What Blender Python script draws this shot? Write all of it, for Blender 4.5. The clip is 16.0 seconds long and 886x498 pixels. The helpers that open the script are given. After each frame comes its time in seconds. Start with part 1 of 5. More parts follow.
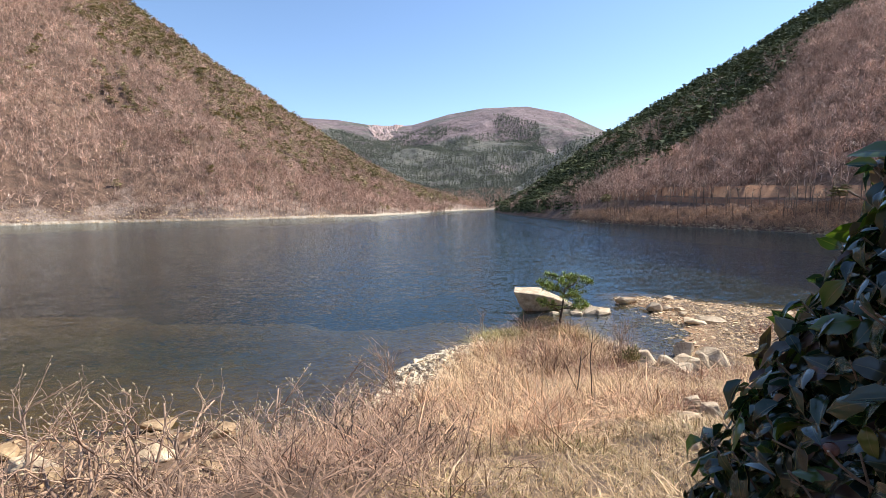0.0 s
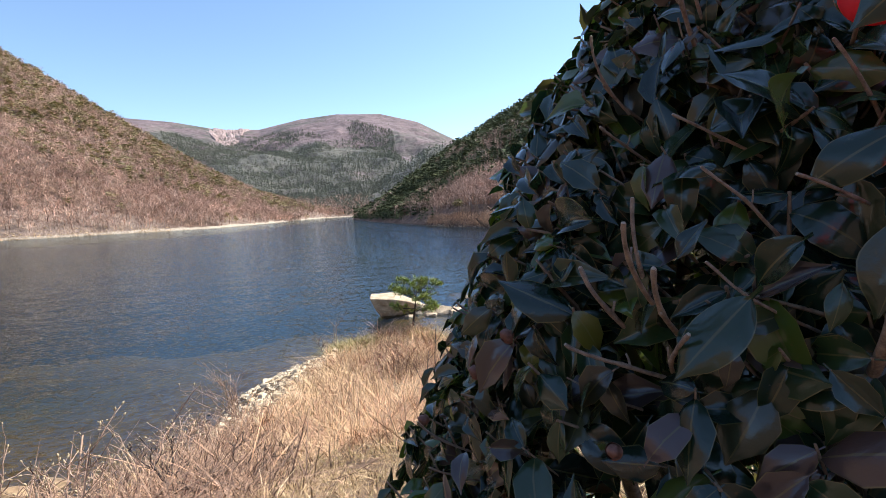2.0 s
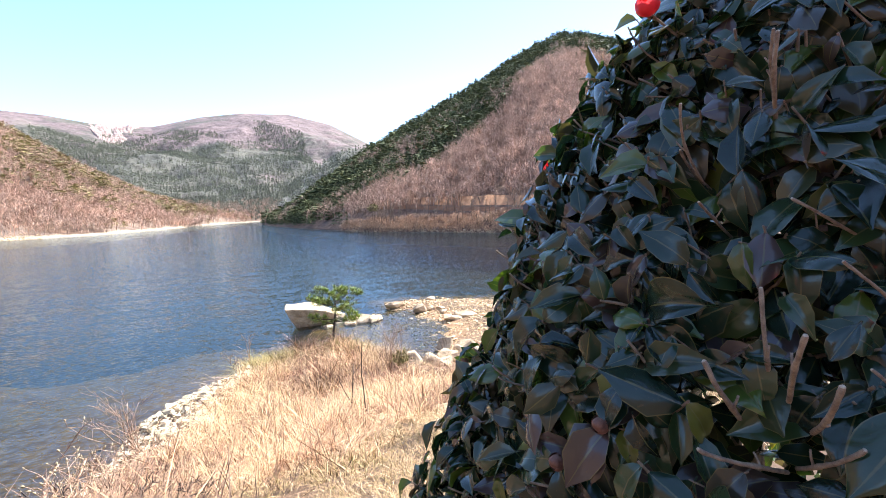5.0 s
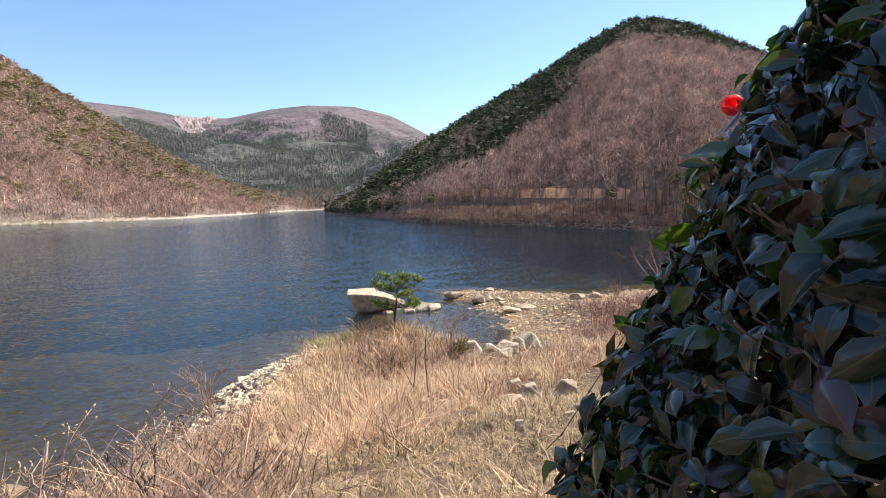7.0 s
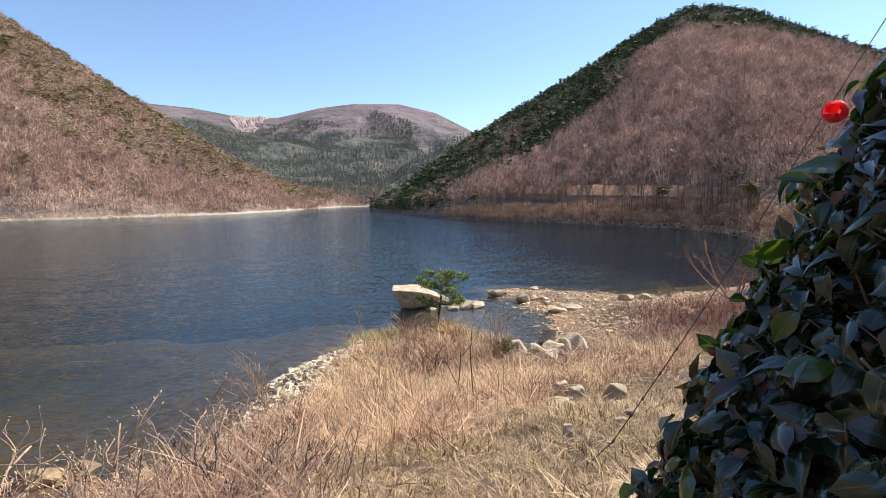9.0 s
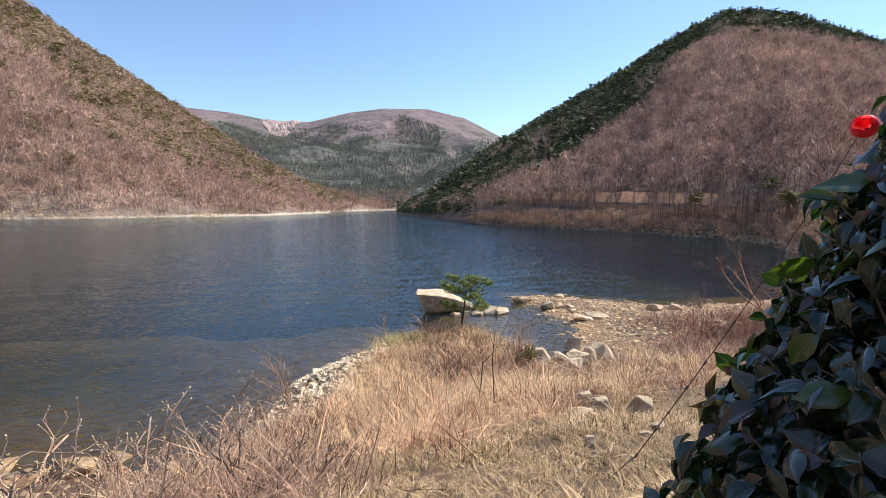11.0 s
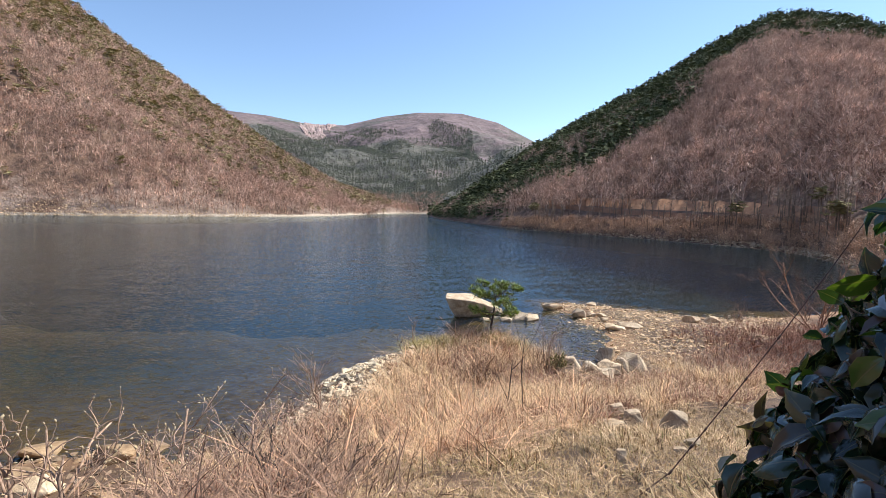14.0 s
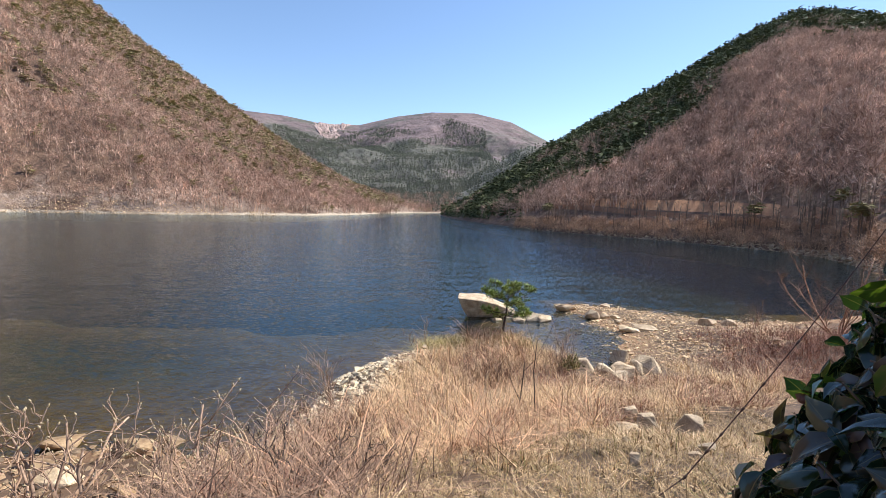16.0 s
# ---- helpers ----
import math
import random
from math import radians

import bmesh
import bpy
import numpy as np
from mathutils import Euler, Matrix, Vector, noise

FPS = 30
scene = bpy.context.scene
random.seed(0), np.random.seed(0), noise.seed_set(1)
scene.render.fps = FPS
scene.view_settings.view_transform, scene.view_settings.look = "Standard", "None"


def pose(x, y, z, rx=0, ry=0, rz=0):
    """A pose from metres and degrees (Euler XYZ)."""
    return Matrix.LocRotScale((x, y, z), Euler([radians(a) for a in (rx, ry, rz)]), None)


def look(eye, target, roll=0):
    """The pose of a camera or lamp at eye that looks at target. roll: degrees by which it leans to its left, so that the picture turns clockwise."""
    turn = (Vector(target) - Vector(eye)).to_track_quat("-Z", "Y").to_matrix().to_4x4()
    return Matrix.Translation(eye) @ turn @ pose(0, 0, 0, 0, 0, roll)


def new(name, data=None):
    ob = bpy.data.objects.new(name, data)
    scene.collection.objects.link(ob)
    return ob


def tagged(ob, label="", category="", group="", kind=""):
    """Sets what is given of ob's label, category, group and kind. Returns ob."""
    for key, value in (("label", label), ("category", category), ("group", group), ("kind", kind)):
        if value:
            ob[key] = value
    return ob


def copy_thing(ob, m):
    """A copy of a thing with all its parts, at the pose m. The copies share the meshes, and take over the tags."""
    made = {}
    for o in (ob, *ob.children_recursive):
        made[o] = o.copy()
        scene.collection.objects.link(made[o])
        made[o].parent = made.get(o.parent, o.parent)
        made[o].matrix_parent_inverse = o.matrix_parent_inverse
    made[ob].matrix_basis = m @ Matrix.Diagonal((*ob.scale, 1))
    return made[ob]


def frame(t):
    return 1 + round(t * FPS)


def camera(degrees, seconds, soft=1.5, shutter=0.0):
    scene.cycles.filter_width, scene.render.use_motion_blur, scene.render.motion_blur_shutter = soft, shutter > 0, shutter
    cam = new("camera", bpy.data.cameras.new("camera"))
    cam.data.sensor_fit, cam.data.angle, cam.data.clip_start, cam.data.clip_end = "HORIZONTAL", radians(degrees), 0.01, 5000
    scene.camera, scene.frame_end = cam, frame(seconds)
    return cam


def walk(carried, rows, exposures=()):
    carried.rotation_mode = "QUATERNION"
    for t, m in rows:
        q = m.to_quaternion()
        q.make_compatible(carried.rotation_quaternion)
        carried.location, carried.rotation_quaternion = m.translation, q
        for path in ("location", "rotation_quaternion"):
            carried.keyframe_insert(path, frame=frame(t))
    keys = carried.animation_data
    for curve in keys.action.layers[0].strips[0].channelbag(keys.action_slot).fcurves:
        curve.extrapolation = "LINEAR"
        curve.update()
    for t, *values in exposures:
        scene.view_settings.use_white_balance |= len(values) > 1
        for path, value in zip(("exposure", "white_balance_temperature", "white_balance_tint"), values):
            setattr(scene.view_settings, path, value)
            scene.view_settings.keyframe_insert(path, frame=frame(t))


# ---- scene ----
cam = camera(87.2, 16.0, 0.5)
PATH = [
    (0, (-0.028, -0.715, 5.202), (-0.029, 1.276, 5.013), -0.8),
    (0.5, (-0.013, -0.706, 5.200), (0.009, 1.285, 5.011), -0.8),
    (1, (-0.007, -0.710, 5.199), (0.126, 1.277, 5.014), -0.9),
    (1.5, (0.133, -0.764, 5.213), (0.485, 1.197, 5.034), -1.7),
    (2, (0.309, -0.849, 5.220), (0.893, 1.056, 5.043), -2.3),
    (2.5, (0.432, -0.904, 5.232), (1.217, 0.928, 5.063), -2.5),
    (3, (0.485, -0.895, 5.262), (1.426, 0.860, 5.085), -3.1),
    (3.5, (0.516, -0.855, 5.281), (1.512, 0.871, 5.110), -2.8),
    (4, (0.495, -0.831, 5.288), (1.487, 0.897, 5.122), -2.4),
    (4.5, (0.338, -0.765, 5.320), (1.292, 0.984, 5.145), -2.8),
    (5, (0.154, -0.694, 5.314), (1.074, 1.073, 5.143), -2.2),
    (7.5, (-0.001, -0.434, 5.196), (0.642, 1.449, 4.989), -1.0),
    (8, (-0.032, -0.414, 5.209), (0.567, 1.483, 4.998), -1.0),
    (8.5, (-0.039, -0.429, 5.227), (0.521, 1.480, 5.016), -0.9),
    (9, (-0.044, -0.440, 5.242), (0.478, 1.479, 5.033), -0.8),
    (11.5, (-0.018, -0.455, 5.257), (0.377, 1.497, 5.072), 0.3),
    (12, (-0.020, -0.455, 5.258), (0.353, 1.502, 5.076), 0.5),
    (12.5, (-0.028, -0.455, 5.253), (0.323, 1.506, 5.076), 0.6),
    (13, (-0.035, -0.457, 5.266), (0.295, 1.508, 5.090), 0.8),
    (13.5, (-0.024, -0.443, 5.259), (0.283, 1.526, 5.086), 0.9),
    (14, (-0.040, -0.449, 5.261), (0.249, 1.522, 5.088), 1.1),
    (14.5, (-0.046, -0.444, 5.260), (0.228, 1.530, 5.084), 1.2),
    (15, (-0.028, -0.433, 5.252), (0.229, 1.542, 5.076), 1.3),
    (15.5, (-0.049, -0.450, 5.260), (0.196, 1.527, 5.083), 1.4),
    (16, (-0.043, -0.448, 5.264), (0.192, 1.530, 5.089), 1.4),
]
EXPOSURES = [(0.0, 0.62), (1.5, 0.60), (2.0, 0.75), (2.5, 0.98), (3.0, 1.45), (3.5, 1.6), (4.5, 1.6), (5.2, 1.5), (6.3, 0.9), (7.3, 0.6), (9.0, 0.53), (16.0, 0.53)]
walk(cam, [(t, look(eye, target, roll)) for t, eye, target, roll in PATH], EXPOSURES)

# ---- world, sun ----
SUN_AZ, SUN_EL = 72.0, 47.0      # degrees, azimuth from +y towards +x
world = bpy.data.worlds.new("sky_world")
scene.world = world
world.use_nodes = True
sky = world.node_tree.nodes.new("ShaderNodeTexSky")
sky.sky_type = "NISHITA"
sky.sun_disc = False
sky.sun_elevation, sky.sun_rotation = radians(SUN_EL), radians(SUN_AZ)
sky.air_density, sky.dust_density, sky.ozone_density = 1.0, 0.04, 2.6
sky.altitude = 1000.0
sky_out = world.node_tree.nodes["Background"]
world.node_tree.links.new(sky.outputs[0], sky_out.inputs[0])
sky_out.inputs[1].default_value = 0.15

sun_data = bpy.data.lights.new("sun", "SUN")
sun_data.energy, sun_data.angle, sun_data.color = 5.0, radians(0.53), (1.0, 0.96, 0.89)
sun = new("sun", sun_data)
sun_way = Vector((math.cos(radians(SUN_EL)) * math.sin(radians(SUN_AZ)), math.cos(radians(SUN_EL)) * math.cos(radians(SUN_AZ)), math.sin(radians(SUN_EL))))
sun.matrix_world = look(sun_way * 50, (0, 0, 0))


# ---- numeric helpers ----
def lattice(ix, iy, seed):
    h = (ix.astype(np.int64) * 374761393 + iy.astype(np.int64) * 668265263 + seed * 144269) & 0x7FFFFFFF
    h = ((h ^ (h >> 13)) * 1274126177) & 0x7FFFFFFF
    return ((h ^ (h >> 16)) & 0xFFFF) / 65535.0


def value_noise(x, y, seed=0):
    x, y = np.asarray(x, float), np.asarray(y, float)
    ix, iy = np.floor(x), np.floor(y)
    fx, fy = x - ix, y - iy
    fx, fy = fx * fx * (3 - 2 * fx), fy * fy * (3 - 2 * fy)
    a, b = lattice(ix, iy, seed), lattice(ix + 1, iy, seed)
    c, d = lattice(ix, iy + 1, seed), lattice(ix + 1, iy + 1, seed)
    return (a + (b - a) * fx) * (1 - fy) + (c + (d - c) * fx) * fy - 0.5


def fbm(x, y, seed=0, octaves=4):
    total, amp, f = 0.0, 1.0, 1.0
    for k in range(octaves):
        total = total + amp * value_noise(np.asarray(x) * f, np.asarray(y) * f, seed + k * 17)
        amp, f = amp * 0.5, f * 2.03
    return total


def smooth(a, b, x):
    k = np.clip((np.asarray(x, float) - a) / (b - a), 0, 1)
    return k * k * (3 - 2 * k)


def mesh_from(name, verts, faces, soft=False):
    """A mesh from numpy arrays: verts n x 3, faces m x 3 or m x 4."""
    verts, faces = np.asarray(verts, np.float32), np.asarray(faces, np.int32)
    me = bpy.data.meshes.new(name)
    k = faces.shape[1]
    me.vertices.add(len(verts))
    me.vertices.foreach_set("co", verts.ravel())
    me.loops.add(faces.size)
    me.loops.foreach_set("vertex_index", faces.ravel())
    me.polygons.add(len(faces))
    me.polygons.foreach_set("loop_start", np.arange(len(faces), dtype=np.int32) * k)
    me.polygons.foreach_set("use_smooth", np.full(len(faces), soft))
    me.update(calc_edges=True)
    return me


class Geo:
    """Collects vertices and faces of mixed size into one mesh."""

    def __init__(self):
        self.v, self.f = [], []

    def add(self, verts, faces):
        n = len(self.v)
        self.v.extend([tuple(p) for p in verts])
        self.f.extend([tuple(i + n for i in f) for f in faces])

    def tube(self, pts, radii, sides=5, cap=True):
        pts = [Vector(p) for p in pts]
        n = len(self.v)
        side = None
        for i, p in enumerate(pts):
            d = (pts[min(i + 1, len(pts) - 1)] - pts[max(i - 1, 0)]).normalized()
            if side is None:
                side = d.orthogonal().normalized()
            side = (side - d * side.dot(d)).normalized()
            up = d.cross(side)
            for s in range(sides):
                a = 2 * math.pi * s / sides
                self.v.append(tuple(p + (side * math.cos(a) + up * math.sin(a)) * radii[i]))
        for i in range(len(pts) - 1):
            for s in range(sides):
                a, b = n + i * sides + s, n + i * sides + (s + 1) % sides
                self.f.append((a, b, b + sides, a + sides))
        if cap:
            self.f.append(tuple(n + (len(pts) - 1) * sides + s for s in range(sides)))

    def mesh(self, name, soft=True):
        me = bpy.data.meshes.new(name)
        me.from_pydata(self.v, [], self.f)
        me.polygons.foreach_set("use_smooth", np.full(len(me.polygons), soft))
        me.update()
        return me


def part(name, geo, material, parent=None, label="", soft=True):
    """Links a Geo, a bmesh or a mesh as one object, under a parent if given."""
    if isinstance(geo, Geo):
        me = geo.mesh(name, soft)
    elif isinstance(geo, bmesh.types.BMesh):
        me = bpy.data.meshes.new(name)
        geo.to_mesh(me)
        geo.free()
        me.polygons.foreach_set("use_smooth", np.full(len(me.polygons), soft))
    else:
        me = geo
    if material and not me.materials:
        me.materials.append(material)
    ob = new(name, me)
    if parent:
        ob.parent = parent
    if label:
        ob["label"] = label
    return ob


# ---- materials ----
def shader(name):
    m = bpy.data.materials.new(name)
    m.use_nodes = True
    nt = m.node_tree
    return m, nt, nt.nodes["Principled BSDF"]


def node(nt, kind, **values):
    n = nt.nodes.new(kind)
    for key, value in values.items():
        if key in n.inputs:
            n.inputs[key].default_value = value
    return n


def ramp(nt, source, stops):
    r = nt.nodes.new("ShaderNodeValToRGB")
    while len(r.color_ramp.elements) < len(stops):
        r.color_ramp.elements.new(0.5)
    for e, (at, colour) in zip(r.color_ramp.elements, stops):
        e.position, e.color = at, (*colour, 1)
    nt.links.new(source, r.inputs[0])
    return r.outputs[0]


def mixed(nt, factor, a, b, mode="MIX"):
    n = nt.nodes.new("ShaderNodeMix")
    n.data_type, n.blend_type = "RGBA", mode
    for socket, value in ((n.inputs[0], factor), (n.inputs[6], a), (n.inputs[7], b)):
        if isinstance(value, bpy.types.NodeSocket):
            nt.links.new(value, socket)
        else:
            socket.default_value = value if not isinstance(value, tuple) else (*value, 1)
    return n.outputs[2]


def noisy(nt, scale, detail=4.0, rough=0.6, coord="Object", stretch=None):
    tc = nt.nodes.new("ShaderNodeTexCoord")
    out = tc.outputs[coord]
    if stretch:
        mp = nt.nodes.new("ShaderNodeMapping")
        mp.inputs["Scale"].default_value = stretch
        nt.links.new(out, mp.inputs[0])
        out = mp.outputs[0]
    n = node(nt, "ShaderNodeTexNoise", Scale=scale, Detail=detail, Roughness=rough)
    nt.links.new(out, n.inputs["Vector"])
    return n.outputs["Fac"]


def bumped(nt, bsdf, height, strength=0.5, distance=0.02):
    b = node(nt, "ShaderNodeBump", Strength=strength, Distance=distance)
    nt.links.new(height, b.inputs["Height"])
    nt.links.new(b.outputs[0], bsdf.inputs["Normal"])
    return b


def plain(name, dark, light, scale, roughness=0.85, bump=0.4, distance=0.01, vary="", spread=0.35, coord="Object", stretch=None):
    """A two-tone grained surface; vary: island or object, for brightness that differs from piece to piece."""
    m, nt, bsdf = shader(name)
    big, fine = noisy(nt, scale, 5, 0.65, coord, stretch), noisy(nt, scale * 7, 3, 0.7, coord, stretch)
    colour = ramp(nt, big, [(0.3, dark), (0.7, light)])
    colour = mixed(nt, 0.5, colour, ramp(nt, fine, [(0.3, (0.45, 0.45, 0.45)), (0.7, (1, 1, 1))]), "MULTIPLY")
    if vary:
        if vary == "island":
            rnd = nt.nodes.new("ShaderNodeNewGeometry").outputs["Random Per Island"]
        else:
            rnd = nt.nodes.new("ShaderNodeObjectInfo").outputs["Random"]
        lo, hi = 1 - spread, 1 + spread
        colour = mixed(nt, 1.0, colour, ramp(nt, rnd, [(0, (lo, lo, lo)), (0.5, (1, 0.97, 0.93)), (1, (hi, hi * 0.97, hi * 0.9))]), "MULTIPLY")
    nt.links.new(colour, bsdf.inputs["Base Color"])
    bsdf.inputs["Roughness"].default_value = roughness
    bumped(nt, bsdf, fine, bump, distance)
    return m


ROCK = plain("pale_granite", (0.38, 0.26, 0.155), (0.80, 0.65, 0.46), 2.2, 0.85, 0.6, 0.03, "object", 0.22)
RUBBLE = plain("pale_rubble", (0.60, 0.46, 0.30), (0.96, 0.82, 0.60), 5.0, 0.9, 0.5, 0.02, "object", 0.3)
GRAVEL = plain("beach_gravel", (0.40, 0.23, 0.11), (0.90, 0.70, 0.45), 6.0, 0.85, 0.5, 0.02, "island", 0.4)
OCHRE = plain("ochre_wet_stone", (0.20, 0.115, 0.055), (0.52, 0.36, 0.20), 3.0, 0.7, 0.5, 0.02, "object", 0.25)
TWIG = plain("grey_twig_bark", (0.11, 0.055, 0.036), (0.56, 0.36, 0.245), 12.0, 0.85, 0.3, 0.003, "island", 0.5)
TWIG_PALE = plain("pinkish_shrub_bark", (0.24, 0.135, 0.088), (0.64, 0.45, 0.32), 14.0, 0.8, 0.3, 0.003, "island", 0.35)
TRUNK = plain("brown_trunk_bark", (0.13, 0.085, 0.06), (0.30, 0.21, 0.15), 3.0, 0.9, 0.3, 0.02)
TWIG_DARK = plain("dark_twig_bark", (0.05, 0.035, 0.03), (0.12, 0.085, 0.065), 30.0, 0.85, 0.3, 0.003)
BUD_TAN = plain("winter_bud", (0.40, 0.29, 0.16), (0.62, 0.48, 0.28), 60.0, 0.7, 0.2, 0.001)
STRAW = plain("dry_straw", (0.33, 0.145, 0.075), (0.92, 0.60, 0.36), 1.0, 0.75, 0.1, 0.001, "island", 0.6)
def lawn_blades():
    """Winter grass: bleached straw blades among olive and green ones."""
    m, nt, bsdf = shader("short_faded_grass")
    rnd = nt.nodes.new("ShaderNodeNewGeometry").outputs["Random Per Island"]
    tone = ramp(nt, rnd, [(0.0, (0.10, 0.055, 0.028)), (0.35, (0.36, 0.235, 0.115)), (0.65, (0.66, 0.47, 0.26)), (0.82, (0.92, 0.73, 0.48)), (0.9, (0.42, 0.33, 0.13)), (1.0, (0.20, 0.20, 0.06))])
    area = ramp(nt, noisy(nt, 1.6, 4, 0.6), [(0.36, (0.62, 0.56, 0.46)), (0.6, (1.08, 1.0, 0.95))])
    nt.links.new(mixed(nt, 1.0, tone, area, "MULTIPLY"), bsdf.inputs["Base Color"])
    bsdf.inputs["Roughness"].default_value = 0.75
    return m


LAWN = lawn_blades()
BRAMBLE = plain("dead_bramble", (0.15, 0.055, 0.035), (0.54, 0.265, 0.175), 4.0, 0.8, 0.1, 0.001, "island", 0.4)
def wood_haze(name, tint):
    """Bare crowns from russet to pale grey, tree by tree and spike by spike."""
    m, nt, bsdf = shader(name)
    rnd = nt.nodes.new("ShaderNodeNewGeometry").outputs["Random Per Island"]
    tone = ramp(nt, rnd, [(0.0, (0.19, 0.12, 0.09)), (0.4, (0.46, 0.32, 0.25)), (0.75, (0.72, 0.55, 0.45)), (1.0, (0.92, 0.79, 0.68))])
    area = ramp(nt, noisy(nt, 0.035, 4, 0.7), [(0.35, (0.74, 0.63, 0.57)), (0.65, (1.17, 1.05, 0.97))])
    each = ramp(nt, noisy(nt, 0.24, 3, 0.7), [(0.38, (0.45, 0.43, 0.42)), (0.52, (1.0, 0.98, 0.97)), (0.66, (1.4, 1.35, 1.3))])
    tone = mixed(nt, 1.0, tone, each, "MULTIPLY")
    tone = mixed(nt, 1.0, tone, area, "MULTIPLY")
    nt.links.new(mixed(nt, 1.0, tone, tint, "MULTIPLY"), bsdf.inputs["Base Color"])
    bsdf.inputs["Roughness"].default_value = 0.9
    return m


BARE_WOOD = wood_haze("far_bare_wood", (1.0, 1.0, 1.0))
GREY_WOOD = wood_haze("grey_bare_wood", (1.03, 1.10, 1.15))
CONIFER = plain("conifer_needles", (0.055, 0.075, 0.038), (0.16, 0.18, 0.085), 0.05, 0.8, 0.0, 0.01, "island", 0.4)
PINE_OLIVE = plain("olive_pine_needles", (0.25, 0.225, 0.11), (0.46, 0.40, 0.20), 0.05, 0.8, 0.0, 0.01, "island", 0.35)
PINE_NEEDLE = plain("young_pine_needles", (0.20, 0.27, 0.055), (0.42, 0.50, 0.14), 4.0, 0.6, 0.0, 0.01, "island", 0.35)
for needles in (CONIFER, PINE_OLIVE):
    needles.node_tree.nodes["Principled BSDF"].inputs["Specular IOR Level"].default_value = 0.12
RUST = plain("rusted_wire", (0.05, 0.03, 0.022), (0.14, 0.07, 0.04), 60.0, 0.8, 0.4, 0.002)


def hill_material(name, litter_dark, litter_light, band):
    """Leaf litter on a slope, with stains, and a bare stony drawdown band just above the lake."""
    m, nt, bsdf = shader(name)
    big, fine = noisy(nt, 0.012, 6, 0.65), noisy(nt, 0.35, 5, 0.75)
    colour = ramp(nt, big, [(0.35, litter_dark), (0.65, litter_light)])
    colour = mixed(nt, 0.8, colour, ramp(nt, fine, [(0.35, (0.22, 0.21, 0.2)), (0.68, (1.25, 1.25, 1.25))]), "MULTIPLY")
    geo = nt.nodes.new("ShaderNodeNewGeometry")
    split = nt.nodes.new("ShaderNodeSeparateXYZ")
    nt.links.new(geo.outputs["Position"], split.inputs[0])
    wob = nt.nodes.new("ShaderNodeMath")
    wob.operation = "MULTIPLY_ADD"
    nt.links.new(noisy(nt, 0.06, 4, 0.7), wob.inputs[0])
    wob.inputs[1].default_value = -band * 2.2
    nt.links.new(split.outputs[2], wob.inputs[2])
    edge = nt.nodes.new("ShaderNodeMapRange")
    edge.inputs["From Min"].default_value, edge.inputs["From Max"].default_value = band * 0.2, -band * 0.4
    nt.links.new(wob.outputs[0], edge.inputs["Value"])
    stone = ramp(nt, noisy(nt, 0.6, 5, 0.8), [(0.3, (0.30, 0.22, 0.15)), (0.65, (0.62, 0.52, 0.40))])
    low = nt.nodes.new("ShaderNodeMapRange")
    low.inputs["From Min"].default_value, low.inputs["From Max"].default_value = 34.0, 4.0
    low.inputs["To Min"].default_value, low.inputs["To Max"].default_value = -0.25, 0.13 if band > 0.5 else -0.2
    nt.links.new(split.outputs[2], low.inputs["Value"])
    scree = nt.nodes.new("ShaderNodeMath")
    nt.links.new(noisy(nt, 0.03, 5, 0.7), scree.inputs[0])
    nt.links.new(low.outputs[0], scree.inputs[1])
    bare = ramp(nt, scree.outputs[0], [(0.54, (0, 0, 0)), (0.64, (0.5, 0.5, 0.5))])
    colour = mixed(nt, bare, colour, ramp(nt, noisy(nt, 0.5, 5, 0.8), [(0.35, (0.26, 0.18, 0.13)), (0.65, (0.60, 0.47, 0.38))]))
    nt.links.new(mixed(nt, edge.outputs[0], colour, stone), bsdf.inputs["Base Color"])
    bsdf.inputs["Roughness"].default_value = 0.95
    bumped(nt, bsdf, fine, 0.8, 1.5)
    return m


HILL_WEST = hill_material("left_slope_litter", (0.12, 0.068, 0.045), (0.26, 0.155, 0.10), 0.9)
HILL_EAST = hill_material("right_slope_litter", (0.18, 0.11, 0.075), (0.36, 0.225, 0.15), 0.03)


